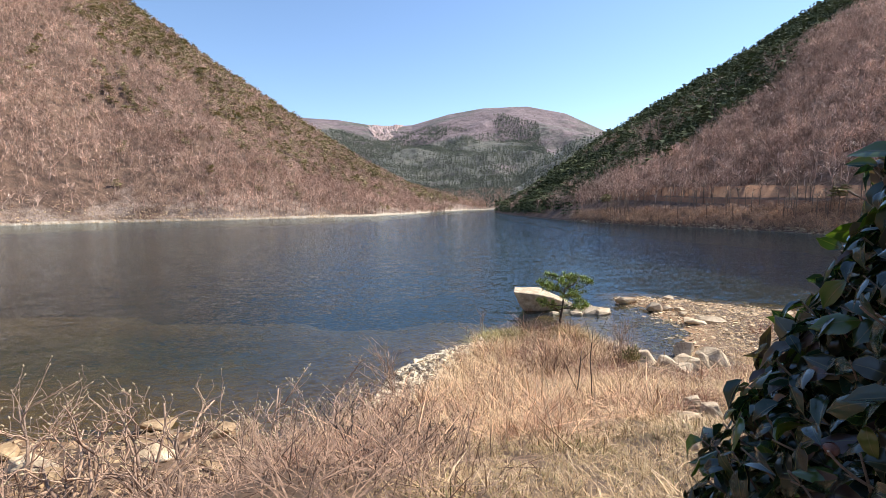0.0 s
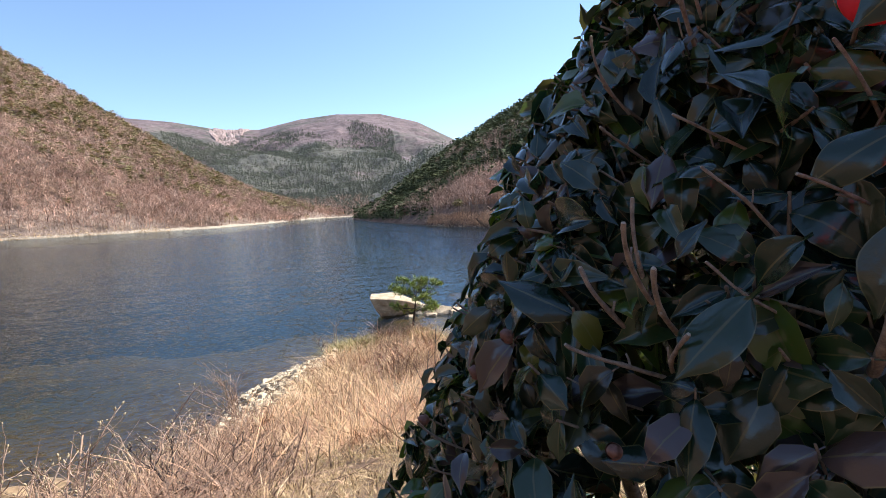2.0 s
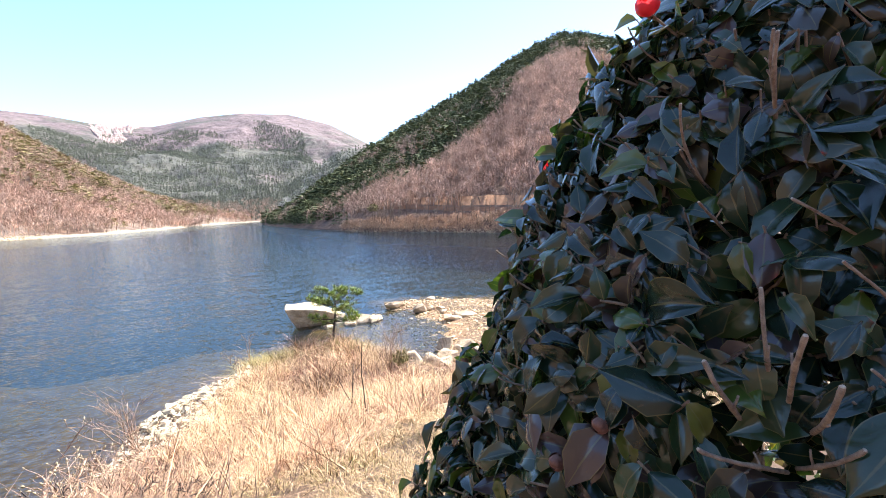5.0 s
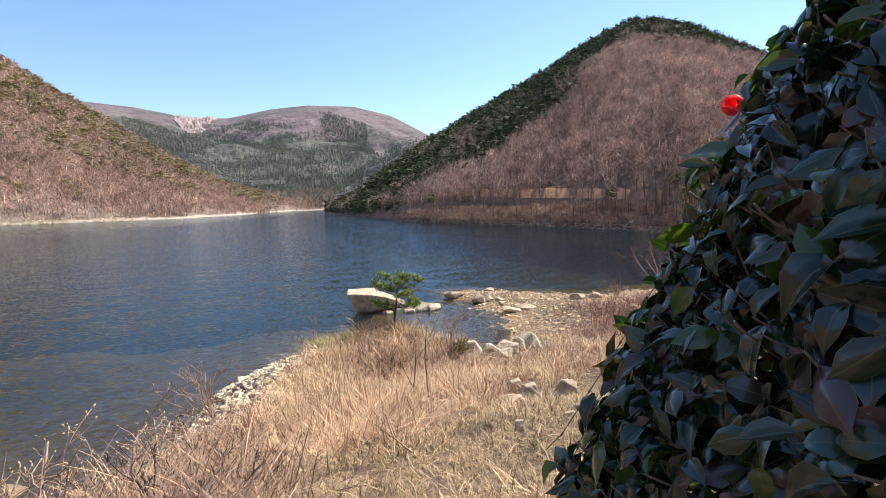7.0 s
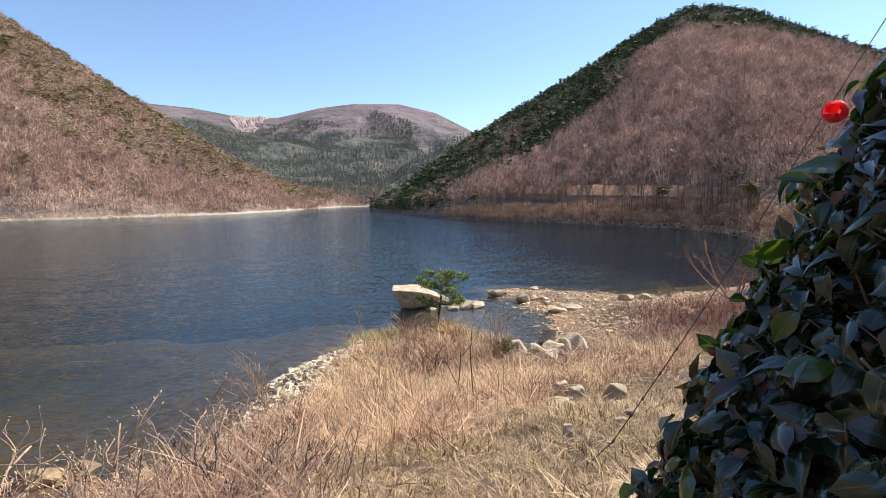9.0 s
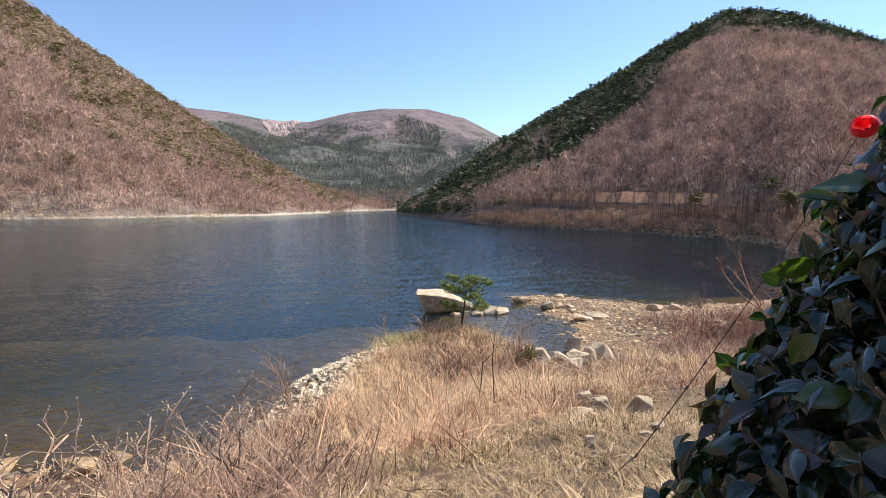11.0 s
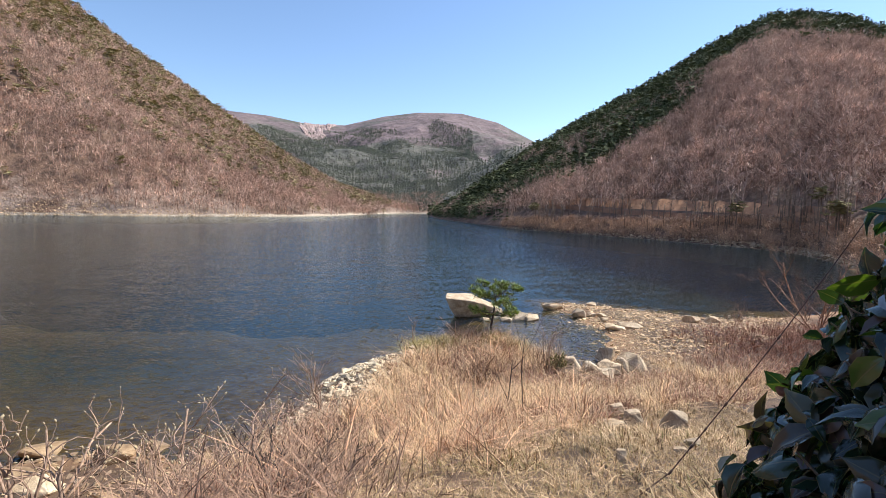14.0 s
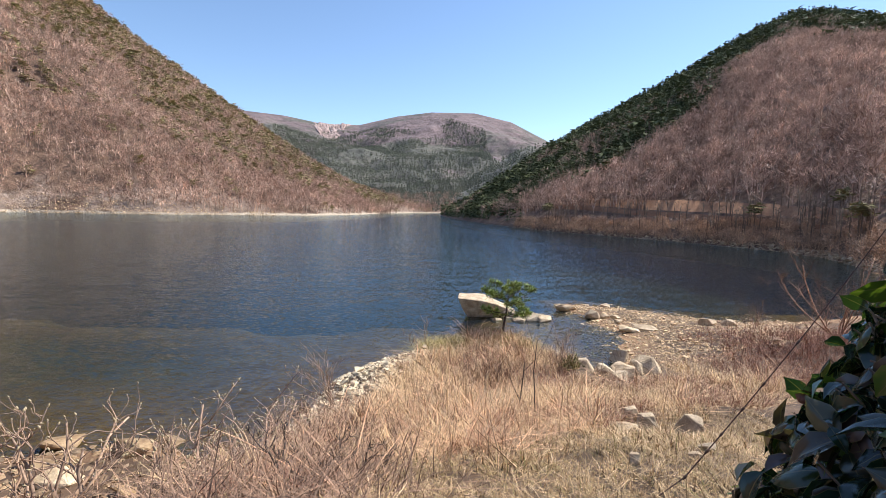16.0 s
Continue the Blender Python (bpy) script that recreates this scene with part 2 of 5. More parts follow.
def mountain_material():
    m, nt, bsdf = shader("hazy_mountain_scrub")
    big, mid, fine = noisy(nt, 0.0032, 6, 0.6), noisy(nt, 0.012, 6, 0.7), noisy(nt, 0.055, 5, 0.75)
    # scrub tones lean mauve: distance haze is mixed into the colour
    scrub = ramp(nt, mid, [(0.35, (0.145, 0.105, 0.108)), (0.65, (0.27, 0.19, 0.185))])
    green = ramp(nt, mid, [(0.3, (0.085, 0.085, 0.068)), (0.7, (0.16, 0.145, 0.115))])
    geo = nt.nodes.new("ShaderNodeNewGeometry")
    split = nt.nodes.new("ShaderNodeSeparateXYZ")
    nt.links.new(geo.outputs["Position"], split.inputs[0])
    high = nt.nodes.new("ShaderNodeMapRange")
    high.inputs["From Min"].default_value, high.inputs["From Max"].default_value = 30.0, 330.0
    high.inputs["To Min"].default_value, high.inputs["To Max"].default_value = -0.14, 0.10
    nt.links.new(split.outputs[2], high.inputs["Value"])
    total = nt.nodes.new("ShaderNodeMath")
    nt.links.new(big, total.inputs[0])
    nt.links.new(high.outputs[0], total.inputs[1])
    colour = mixed(nt, ramp(nt, total.outputs[0], [(0.45, (0, 0, 0)), (0.53, (1, 1, 1))]), green, scrub)
    colour = mixed(nt, 0.7, colour, ramp(nt, fine, [(0.35, (0.3, 0.3, 0.3)), (0.65, (1.2, 1.2, 1.2))]), "MULTIPLY")
    nt.links.new(colour, bsdf.inputs["Base Color"])
    bsdf.inputs["Roughness"].default_value = 0.95
    bumped(nt, bsdf, fine, 0.8, 5.0)
    return m


MOUNTAIN = mountain_material()
CLIFF = plain("pink_cliff_rock", (0.26, 0.165, 0.14), (0.56, 0.42, 0.38), 0.03, 0.9, 0.8, 3.0)


def ground_material():
    """Dry earth and straw on land, wet red gravel at the edge, silt under water, its deep part painted dark for lost
    light.
    """
    m, nt, bsdf = shader("bank_earth")
    big, fine = noisy(nt, 0.5, 6, 0.65), noisy(nt, 9.0, 5, 0.7)
    land = ramp(nt, big, [(0.35, (0.06, 0.033, 0.02)), (0.65, (0.18, 0.105, 0.058))])
    land = mixed(nt, 0.6, land, ramp(nt, fine, [(0.3, (0.45, 0.45, 0.45)), (0.7, (1.1, 1.1, 1.1))]), "MULTIPLY")
    geo = nt.nodes.new("ShaderNodeNewGeometry")
    split = nt.nodes.new("ShaderNodeSeparateXYZ")
    nt.links.new(geo.outputs["Position"], split.inputs[0])
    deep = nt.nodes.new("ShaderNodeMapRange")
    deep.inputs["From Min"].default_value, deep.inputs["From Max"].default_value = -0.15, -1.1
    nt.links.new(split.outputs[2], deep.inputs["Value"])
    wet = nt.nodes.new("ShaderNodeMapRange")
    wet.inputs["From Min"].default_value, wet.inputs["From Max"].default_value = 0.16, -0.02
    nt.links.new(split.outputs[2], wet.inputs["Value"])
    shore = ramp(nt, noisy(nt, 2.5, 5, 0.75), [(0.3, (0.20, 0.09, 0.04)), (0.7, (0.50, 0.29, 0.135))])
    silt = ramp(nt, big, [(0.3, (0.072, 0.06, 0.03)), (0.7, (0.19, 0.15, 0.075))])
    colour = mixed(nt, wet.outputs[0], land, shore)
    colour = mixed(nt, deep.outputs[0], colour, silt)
    # deep bed coloured near black in place of light lost in the water
    depth_dim = nt.nodes.new("ShaderNodeMapRange")
    depth_dim.inputs["From Min"].default_value, depth_dim.inputs["From Max"].default_value = -1.3, -2.4
    nt.links.new(split.outputs[2], depth_dim.inputs["Value"])
    colour = mixed(nt, depth_dim.outputs[0], colour, (0.03, 0.034, 0.026))
    nt.links.new(colour, bsdf.inputs["Base Color"])
    bsdf.inputs["Roughness"].default_value = 0.92
    bumped(nt, bsdf, fine, 0.6, 0.04)
    return m


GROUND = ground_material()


def water_material():
    m, nt, bsdf = shader("lake_water")
    nt.nodes.remove(bsdf)
    out = nt.nodes["Material Output"]
    tc = nt.nodes.new("ShaderNodeTexCoord")

    def waves(scale, turn, stretch, tilt):
        """Slopes of the surface: a noise whose red and green lean it, tilt times."""
        mp = nt.nodes.new("ShaderNodeMapping")
        mp.inputs["Rotation"].default_value = (0, 0, radians(turn))
        mp.inputs["Scale"].default_value = stretch
        nt.links.new(tc.outputs["Object"], mp.inputs[0])
        n = node(nt, "ShaderNodeTexNoise", Scale=scale, Detail=2.0, Roughness=0.55)
        nt.links.new(mp.outputs[0], n.inputs["Vector"])
        lean = nt.nodes.new("ShaderNodeVectorMath")
        lean.operation = "MULTIPLY_ADD"
        nt.links.new(n.outputs["Color"], lean.inputs[0])
        lean.inputs[1].default_value = (tilt * 0.6, tilt, 0)
        lean.inputs[2].default_value = (-tilt * 0.3, -tilt * 0.5, 0.5)
        return lean.outputs[0]

    total = nt.nodes.new("ShaderNodeVectorMath")
    total.operation = "ADD"
    nt.links.new(waves(1.1, -20, (0.45, 1.4, 1), 0.24), total.inputs[0])
    nt.links.new(waves(8.0, -34, (0.55, 1.5, 1), 0.85), total.inputs[1])
    surface = nt.nodes.new("ShaderNodeVectorMath")
    surface.operation = "NORMALIZE"
    nt.links.new(total.outputs[0], surface.inputs[0])
    # gloss is tinted blue, which deepens the mirrored sky by colour
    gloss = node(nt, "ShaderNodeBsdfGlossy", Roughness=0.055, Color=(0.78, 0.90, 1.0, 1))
    clear = node(nt, "ShaderNodeBsdfTransparent", Color=(0.64, 0.66, 0.42, 1))
    murk = node(nt, "ShaderNodeBsdfDiffuse", Color=(0.007, 0.023, 0.042, 1))
    body, top = nt.nodes.new("ShaderNodeMixShader"), nt.nodes.new("ShaderNodeMixShader")
    body.inputs[0].default_value = 0.3
    fres = node(nt, "ShaderNodeFresnel", IOR=1.333)
    for b in (gloss, fres):
        nt.links.new(surface.outputs[0], b.inputs["Normal"])
    nt.links.new(clear.outputs[0], body.inputs[1])
    nt.links.new(murk.outputs[0], body.inputs[2])
    limit = nt.nodes.new("ShaderNodeMath")
    limit.operation = "MINIMUM"
    limit.inputs[1].default_value = 0.72
    nt.links.new(fres.outputs[0], limit.inputs[0])
    nt.links.new(limit.outputs[0], top.inputs[0])
    nt.links.new(body.outputs[0], top.inputs[1])
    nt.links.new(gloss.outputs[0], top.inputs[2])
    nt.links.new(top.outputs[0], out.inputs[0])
    return m


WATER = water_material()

# ---- near ground and lake bed ----
SHORE = np.array([(-400, -300), (-400, -40), (-60, 2), (-20, 8), (-9.7, 9.3), (-7.1, 9.5), (-5.1, 9.7), (-3.7, 9.0), (-2.7, 9.3), (-2.3, 10.1),
                  (-2.1, 11.3), (-1.7, 12.8), (-1.0, 13.9), (0.1, 14.9), (1.2, 15.5), (2.5, 15.9), (3.9, 15.9), (4.9, 15.2), (5.6, 14.4), (6.4, 13.9), (7.2, 13.7), (7.9, 14.3), (8.7, 15.6),
                  (9.7, 17.4), (10.0, 19.0), (10.3, 20.8), (9.9, 22.2), (9.2, 23.7), (9.5, 24.3), (10.6, 24.3), (12, 23.6), (14.7, 21.4), (17.5, 20.0),
                  (22, 20.5), (28, 22.5), (36, 28), (44, 36), (50, 44), (56, 54), (80, 60), (400, 60), (400, -300)], float)


def shore_distance(x, y):
    """Metres from the shoreline, positive on land."""
    best = np.full(x.shape, 1e9)
    inside = np.zeros(x.shape, bool)
    for (ax, ay), (bx, by) in zip(SHORE, np.roll(SHORE, -1, 0)):
        ex, ey = bx - ax, by - ay
        k = np.clip(((x - ax) * ex + (y - ay) * ey) / (ex * ex + ey * ey), 0, 1)
        best = np.minimum(best, np.hypot(x - ax - k * ex, y - ay - k * ey))
        if ay != by:
            inside ^= ((ay > y) != (by > y)) & (x < ex * (y - ay) / (by - ay) + ax)
    return np.where(inside, best, -best)


def ground_height(x, y):
    x, y = np.asarray(x, float), np.asarray(y, float)
    s = shore_distance(x, y) + 0.35 * fbm(x * 0.7, y * 0.7, 5, 3) * smooth(120, 40, np.hypot(x, y))
    target = np.interp(y, [-300, -60, -20, -3, 0, 2, 4.2, 6.9, 9, 12, 15, 17, 60], [110, 22, 5.2, 3.85, 3.65, 3.25, 2.42, 1.55, 1.2, 1.0, 0.98, 0.75, 0.7])
    target = target + 0.25 * fbm(x * 0.35, y * 0.35, 9, 3) - 0.42 * smooth(3.6, 5.2, x) * smooth(7.6, 9.6, y) * smooth(16, 13, x)
    cove = smooth(-0.9, -2.9, x)
    beach = smooth(4.4, 6.2, x) * smooth(8.6, 11.4, y)
    sp = np.maximum(s, 0)
    steep = 0.08 + (0.5 + 0.55 * smooth(2.0, 4.0, x)) * sp
    gentle = 0.05 + 0.15 * np.minimum(sp, 3.4) + 0.6 * np.maximum(sp - 3.4, 0)
    flat = 0.03 + (0.19 - 0.115 * smooth(7.8, 10.0, x)) * np.minimum(sp, 5.0) + 0.3 * np.maximum(sp - 5.0, 0)
    prof = steep * (1 - cove) + gentle * cove
    prof = prof * (1 - beach) + flat * beach
    land = np.minimum(target, prof)
    d = np.maximum(-s, 0)
    beyond = y - (21.0 - 0.16 * x) + 2.6 * fbm(x / 5.0, y / 5.0, 12, 3)
    shelf = np.minimum(0.13 * d, 1.25) - 0.45 * smooth(-4.5, -0.8, beyond) * smooth(5, 9, d)
    fall = np.maximum(shelf, 0.02 + 0.06 * d * (d < 3)) + 0.4 * np.maximum(beyond, 0)
    shoal = 0.055 * np.minimum(d, 2.0) + 0.6 * np.maximum(d - 2.0, 0)
    side = smooth(6.5, 9.0, x) * smooth(40, 20, x)
    bed = -np.minimum(fall * (1 - side) + shoal * side, 7.0)
    for cx, cy, r, top in ((6.0, 21.0, 2.6, -0.12), (8.6, 22.0, 1.5, -0.08), (8.2, 18.2, 2.6, -0.14), (7.4, 16.2, 1.8, -0.12)):
        bed = np.maximum(bed, top - 0.35 * np.maximum(np.hypot(x - cx, y - cy) - r * 0.6, 0) ** 1.3)
    z = np.where(s > 0, land, bed)
    return z + 0.05 * fbm(x * 2.2, y * 2.2, 3, 3) * smooth(60, 25, np.hypot(x, y))


def stretched(lo, hi, step, far_lo, far_hi, growth=1.22):
    mid = list(np.arange(lo, hi + step / 2, step))
    a, d = mid[-1], step
    while a < far_hi:
        d *= growth
        a += d
        mid.append(a)
    a, d = mid[0], step
    while a > far_lo:
        d *= growth
        a -= d
        mid.insert(0, a)
    return np.array(mid)


def grid_faces(nx, ny):
    i = np.arange(ny - 1)[:, None] * nx + np.arange(nx - 1)[None]
    return np.stack([i, i + 1, i + 1 + nx, i + nx], -1).reshape(-1, 4)


gx, gy = stretched(-11, 20, 0.17, -4200, 4200), stretched(-2, 25, 0.17, -4200, 4200)
GX, GY = np.meshgrid(gx, gy)
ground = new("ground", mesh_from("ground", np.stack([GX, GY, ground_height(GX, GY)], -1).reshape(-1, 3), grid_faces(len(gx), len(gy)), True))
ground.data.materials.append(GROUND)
tagged(ground, "dry earthen bank with straw, falling to a stony lake shore", "ground", kind="structure")

lake = new("lake", mesh_from("lake", [(-700, -60, 0), (500, -60, 0), (500, 640, 0), (-700, 640, 0)], [(0, 1, 2, 3)]))
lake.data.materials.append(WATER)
tagged(lake, "dark blue rippled mountain reservoir, brown and clear near the bank", "lake", kind="structure")


# ---- hills: a slope from a shoreline up to a ridge and down behind it ----
class Slope:
    def __init__(self, shore, ridge, shape=0.95, rough=6.0, seed=1, back=0.7, gully=0.0):
        self.shore, self.ridge = np.array(shore, float), np.array(ridge, float)
        self.shape, self.rough, self.seed, self.back, self.gully = shape, rough, seed, back, gully

    def at(self, u, v):
        """The place for u along the slope and v up it: 0 at the water, 1 on the ridge, more behind it."""
        u, v = np.asarray(u, float), np.asarray(v, float)
        n = np.linspace(0, 1, len(self.shore))
        sx, sy = (np.interp(u, n, self.shore[:, k]) for k in (0, 1))
        rx, ry, rz = (np.interp(u, n, self.ridge[:, k]) for k in (0, 1, 2))
        x, y = sx + (rx - sx) * v, sy + (ry - sy) * v
        up = np.clip(v, 0, 1) ** self.shape * rz
        z = np.where(v > 1, rz * (1 - (v - 1) / self.back * 1.05), up)
        wob = fbm(x / 60.0, y / 60.0, self.seed, 5) * self.rough * np.clip(np.minimum(v * 4, np.abs(1 - v) * 3), 0, 1)
        if self.gully:
            fold = 1 - 2.6 * np.abs(fbm(x / 330.0 + y / 900.0, y / 620.0, self.seed + 5, 4))
            wob = wob + self.gully * fold * np.clip(np.minimum(v * 2, np.abs(1 - v) * 4), 0, 1)
        return np.stack([x, y, z + wob - 0.25 * np.exp(-v * 60)], -1)

    def mesh(self, name, nu, nv):
        u, v = np.linspace(0, 1, nu), np.concatenate([[-0.04], np.linspace(0, 1, nv) ** 1.2, np.linspace(1.04, 1 + self.back, 8)])
        U, V = np.meshgrid(u, v)
        P = self.at(U, np.maximum(V, 0))
        P[0, :, 2] = -3.0
        return mesh_from(name, P.reshape(-1, 3), grid_faces(nu, len(v)), True)


def polar(rows):
    """Ridge points from azimuth, elevation and distance, seen from above the bank."""
    return [(r * math.sin(radians(a)), r * math.cos(radians(a)), 5.2 + r * math.tan(radians(e))) for a, e, r in rows]


west = Slope([(-165, -60), (-170, 20), (-165, 95), (-157, 160), (-133, 187), (-112, 192), (-92, 197), (-62, 215), (-39, 234), (-20, 285), (3, 383), (22, 440), (40, 456)],
             polar([(-105, 20, 560), (-85, 22, 590), (-60, 26, 620), (-43, 24.2, 600), (-33.9, 20.2, 560), (-29.3, 17.6, 530), (-24.1, 14.3, 500), (-16, 9.3, 470),
                    (-9.6, 5.1, 450), (-4.3, 2.3, 450), (1.2, 0.6, 470), (4.0, 0.1, 510), (5.6, -0.2, 530)]), 0.92, 9.0, 3)
east = Slope([(37, 330), (34, 290), (32.4, 229), (35, 165), (38.8, 119), (48.3, 95), (55.7, 73.6), (57.5, 62), (56, 53), (50, 43), (44, 34), (40, 20), (40, -20)],
             polar([(6.6, -0.3, 340), (9.5, 0.2, 320), (11.8, 2.0, 300), (19, 7.1, 300), (26.9, 11.4, 305), (32.5, 14.2, 310), (37.5, 16.9, 320), (42, 18.5, 330),
                    (44.5, 18.3, 330), (48.8, 16.8, 330), (57.6, 11.6, 320), (75, 8.5, 300), (100, 8, 280)]), 0.95, 5.0, 8)
far_arc = [(r * math.sin(radians(a)), r * math.cos(radians(a))) for a, r in ((-30, 520), (-18, 500), (-9, 480), (-3, 470), (2, 468), (6, 462), (10, 440), (16, 430), (24, 420), (34, 420))]
massif = Slope(far_arc, polar([(-30, 9.5, 1800), (-19, 10.2, 1800), (-12.2, 10.0, 1800), (-7.5, 9.35, 1780), (-3.6, 9.5, 1800), (0.9, 10.7, 1800), (5.0, 11.3, 1800), (10.2, 11.3, 1800),
                               (14.6, 10.3, 1760), (24, 5.5, 1700)]), 1.55, 14.0, 21, 0.5, 30.0)
head = Slope([(-10, 452), (15, 454), (40, 455), (70, 450), (100, 440)], polar([(-2, 1.2, 700), (1.5, 1.4, 700), (5, 1.5, 700), (8.5, 1.8, 700), (13, 2.0, 700)]), 1.0, 3.0, 14)
spur = Slope([(r * math.sin(radians(a)), r * math.cos(radians(a))) for a, r in ((5.0, 500), (8, 470), (11, 440), (15, 400), (22, 380), (30, 360))],
             polar([(6.5, 0.6, 760), (9.5, 3.0, 780), (12.5, 5.2, 800), (16.5, 7.2, 820), (22, 8.0, 850), (30, 8, 850)]), 1.1, 14.0, 31)

for name, slope, material, nu, nv, label in (
        ("hillside_west", west, HILL_WEST, 150, 60, "steep hillside of brown leaf litter under bare woods"),
        ("hillside_east", east, HILL_EAST, 130, 50, "wooded hill with russet litter and a pale forest road"),
        ("mountain", massif, MOUNTAIN, 340, 150, "far scrub-covered mountain with brown and green patches"),
        ("valley_head", head, HILL_WEST, 40, 30, "low brown valley floor with a pale beach at the lake's end"),
        ("spur", spur, MOUNTAIN, 60, 30, "low wooded spur closing the valley")):
    ob = new(name, slope.mesh(name, nu, nv))
    ob.data.materials.append(material)
    tagged(ob, label, "hill", kind="structure")

# ---- woods on the hills ----
rng = np.random.default_rng(7)


def bare_tree_template(seed, limbs=5, twigs=28, broad=0.34):
    """A leafless broadleaf tree one unit high: a stem, rising limbs, and a rounded crown of fine twigs."""
    r = np.random.default_rng(seed)
    verts, faces = [], []

    def spike(a, b, wa, sides=3):
        a, b = np.array(a), np.array(b)
        d = (b - a) / np.linalg.norm(b - a)
        s = np.cross(d, r.normal(0, 1, 3))
        s /= np.linalg.norm(s)
        t = np.cross(d, s)
        n = len(verts)
        if sides == 1:
            verts.extend([a - s * wa, a + s * wa, b])
            faces.append((n, n + 1, n + 2))
            return
        for k in range(3):
            q = 2.094 * k
            verts.append(a + (s * math.cos(q) + t * math.sin(q)) * wa)
        verts.append(b)
        for k in range(3):
            faces.append((n + k, n + (k + 1) % 3, n + 3))

    lean = r.normal(0, 0.05, 2)
    spike((0, 0, -0.05), (lean[0], lean[1], 0.85), 0.018)
    middle = np.array([lean[0], lean[1], 0.60])

    def shell(q):
        """A way out of the crown, mostly upwards, and the place at q of its radius."""
        d = r.normal(0, 1, 3)
        d[2] = abs(d[2]) * 0.9 - 0.25
        d /= np.linalg.norm(d)
        return middle + d * (broad, broad, 0.40) * q, d

    for k in range(limbs):
        p, d = shell(0.75)
        spike((lean[0] * 0.3, lean[1] * 0.3, 0.18 + 0.25 * r.random()), p, 0.014)
    for k in range(twigs):
        p, d = shell(0.35 + 0.5 * r.random())
        q = p + d * 0.17 + np.array([r.normal(0, 0.08), r.normal(0, 0.08), 0.02 + 0.10 * r.random()])
        spike(p, q, 0.0125, 1)
    return np.array(verts), np.array(faces)


def conifer_template(seed, tiers=6, spread=0.3, bare=0.08):
    """A conifer one unit high: trunk and drooping ragged tiers of boughs."""
    r = np.random.default_rng(seed)
    verts, faces = [(0.012, 0, 0), (-0.006, 0.01, 0), (-0.006, -0.01, 0), (0, 0, 0.6)], [(0, 1, 3), (1, 2, 3), (2, 0, 3)]
    for k in range(tiers):
        z = bare + (1 - bare) * (k + 0.3) / tiers
        rad = spread * (1 - (z - bare) / (1 - bare)) ** 0.8 + 0.02
        for j in range(5):
            a = 6.283 * (j + r.random() * 0.7) / 5
            w, l, zz = 0.45 + 0.15 * r.random(), rad * (0.75 + 0.5 * r.random()), z + r.normal(0, 0.02)
            n = len(verts)
            verts += [(0, 0, zz + 0.55 / tiers), (math.cos(a - w) * l * 0.7, math.sin(a - w) * l * 0.7, zz), (math.cos(a) * l, math.sin(a) * l, zz - 0.03), (math.cos(a + w) * l * 0.7, math.sin(a + w) * l * 0.7, zz)]
            faces += [(n, n + 1, n + 2), (n, n + 2, n + 3)]
    return np.array(verts, float), np.array(faces)


def pine_template(seed, low=0.5, wide=0.30, clumps=34, size=0.075):
    """A spreading pine one unit high: a stem, and ragged clumps of needles from the height low upwards."""
    r = np.random.default_rng(seed)
    verts, faces = [(0.016, 0, -0.05), (-0.008, 0.014, -0.05), (-0.008, -0.014, -0.05), (0, 0, 0.95)], [(0, 1, 3), (1, 2, 3), (2, 0, 3)]
    for k in range(clumps):
        z = low + (1 - low) * r.random()
        a, out = 6.283 * r.random(), wide * r.random() ** 0.5 * (1.3 - 0.9 * (z - low) / (1 - low))
        c = np.array([math.cos(a) * out, math.sin(a) * out, z])
        for j in range(2):
            n = len(verts)
            d = r.normal(0, 1, (3, 3)) * (size, size, size * 0.5)
            verts += [tuple(c + d[0]), tuple(c + d[1]), tuple(c + d[2])]
            faces.append((n, n + 1, n + 2))
    return np.array(verts, float), np.array(faces)


def scatter(name, templates, places, heights, material, label, category="woods", fat=(0.9, 1.2)):
    """One mesh of many plants, each a turned and scaled copy of a template's shape."""
    V, F, n = [], [], 0
    pick = rng.integers(0, len(templates), len(places))
    for k, (tv, tf) in enumerate(templates):
        at, h = places[pick == k], heights[pick == k]
        if not len(at):
            continue
        a, w = rng.random(len(at)) * 6.283, h * rng.uniform(*fat, len(at))
        c, s = np.cos(a)[:, None], np.sin(a)[:, None]
        x = (tv[None, :, 0] * c - tv[None, :, 1] * s) * w[:, None] + at[:, 0:1]
        y = (tv[None, :, 0] * s + tv[None, :, 1] * c) * w[:, None] + at[:, 1:2]
        z = tv[None, :, 2] * h[:, None] + at[:, 2:3]
        V.append(np.stack([x, y, z], -1).reshape(-1, 3))
        F.append((tf[None] + (np.arange(len(at)) * len(tv))[:, None, None] + n).reshape(-1, 3))
        n += len(at) * len(tv)
    ob = new(name, mesh_from(name, np.concatenate(V), np.concatenate(F)))
    ob.data.materials.append(material)
    return tagged(ob, label, category, kind="stuff")


def sown(slope, count, u=(0, 1), v=(0.01, 1.05), keep=None):
    """Random places on a slope, evened out by area."""
    U, V = rng.uniform(*u, count * 3), rng.uniform(*v, count * 3)
    P, Q, R = slope.at(U, V), slope.at(U + 1e-3, V), slope.at(U, V + 1e-3)
    area = np.linalg.norm(np.cross((Q - P)[:, :2], (R - P)[:, :2])[:, None], axis=1)
    ok = rng.random(len(U)) < area / np.percentile(area, 90)
    if keep is not None:
        ok &= rng.random(len(U)) < keep(U, V, P)
    return P[ok][:count]


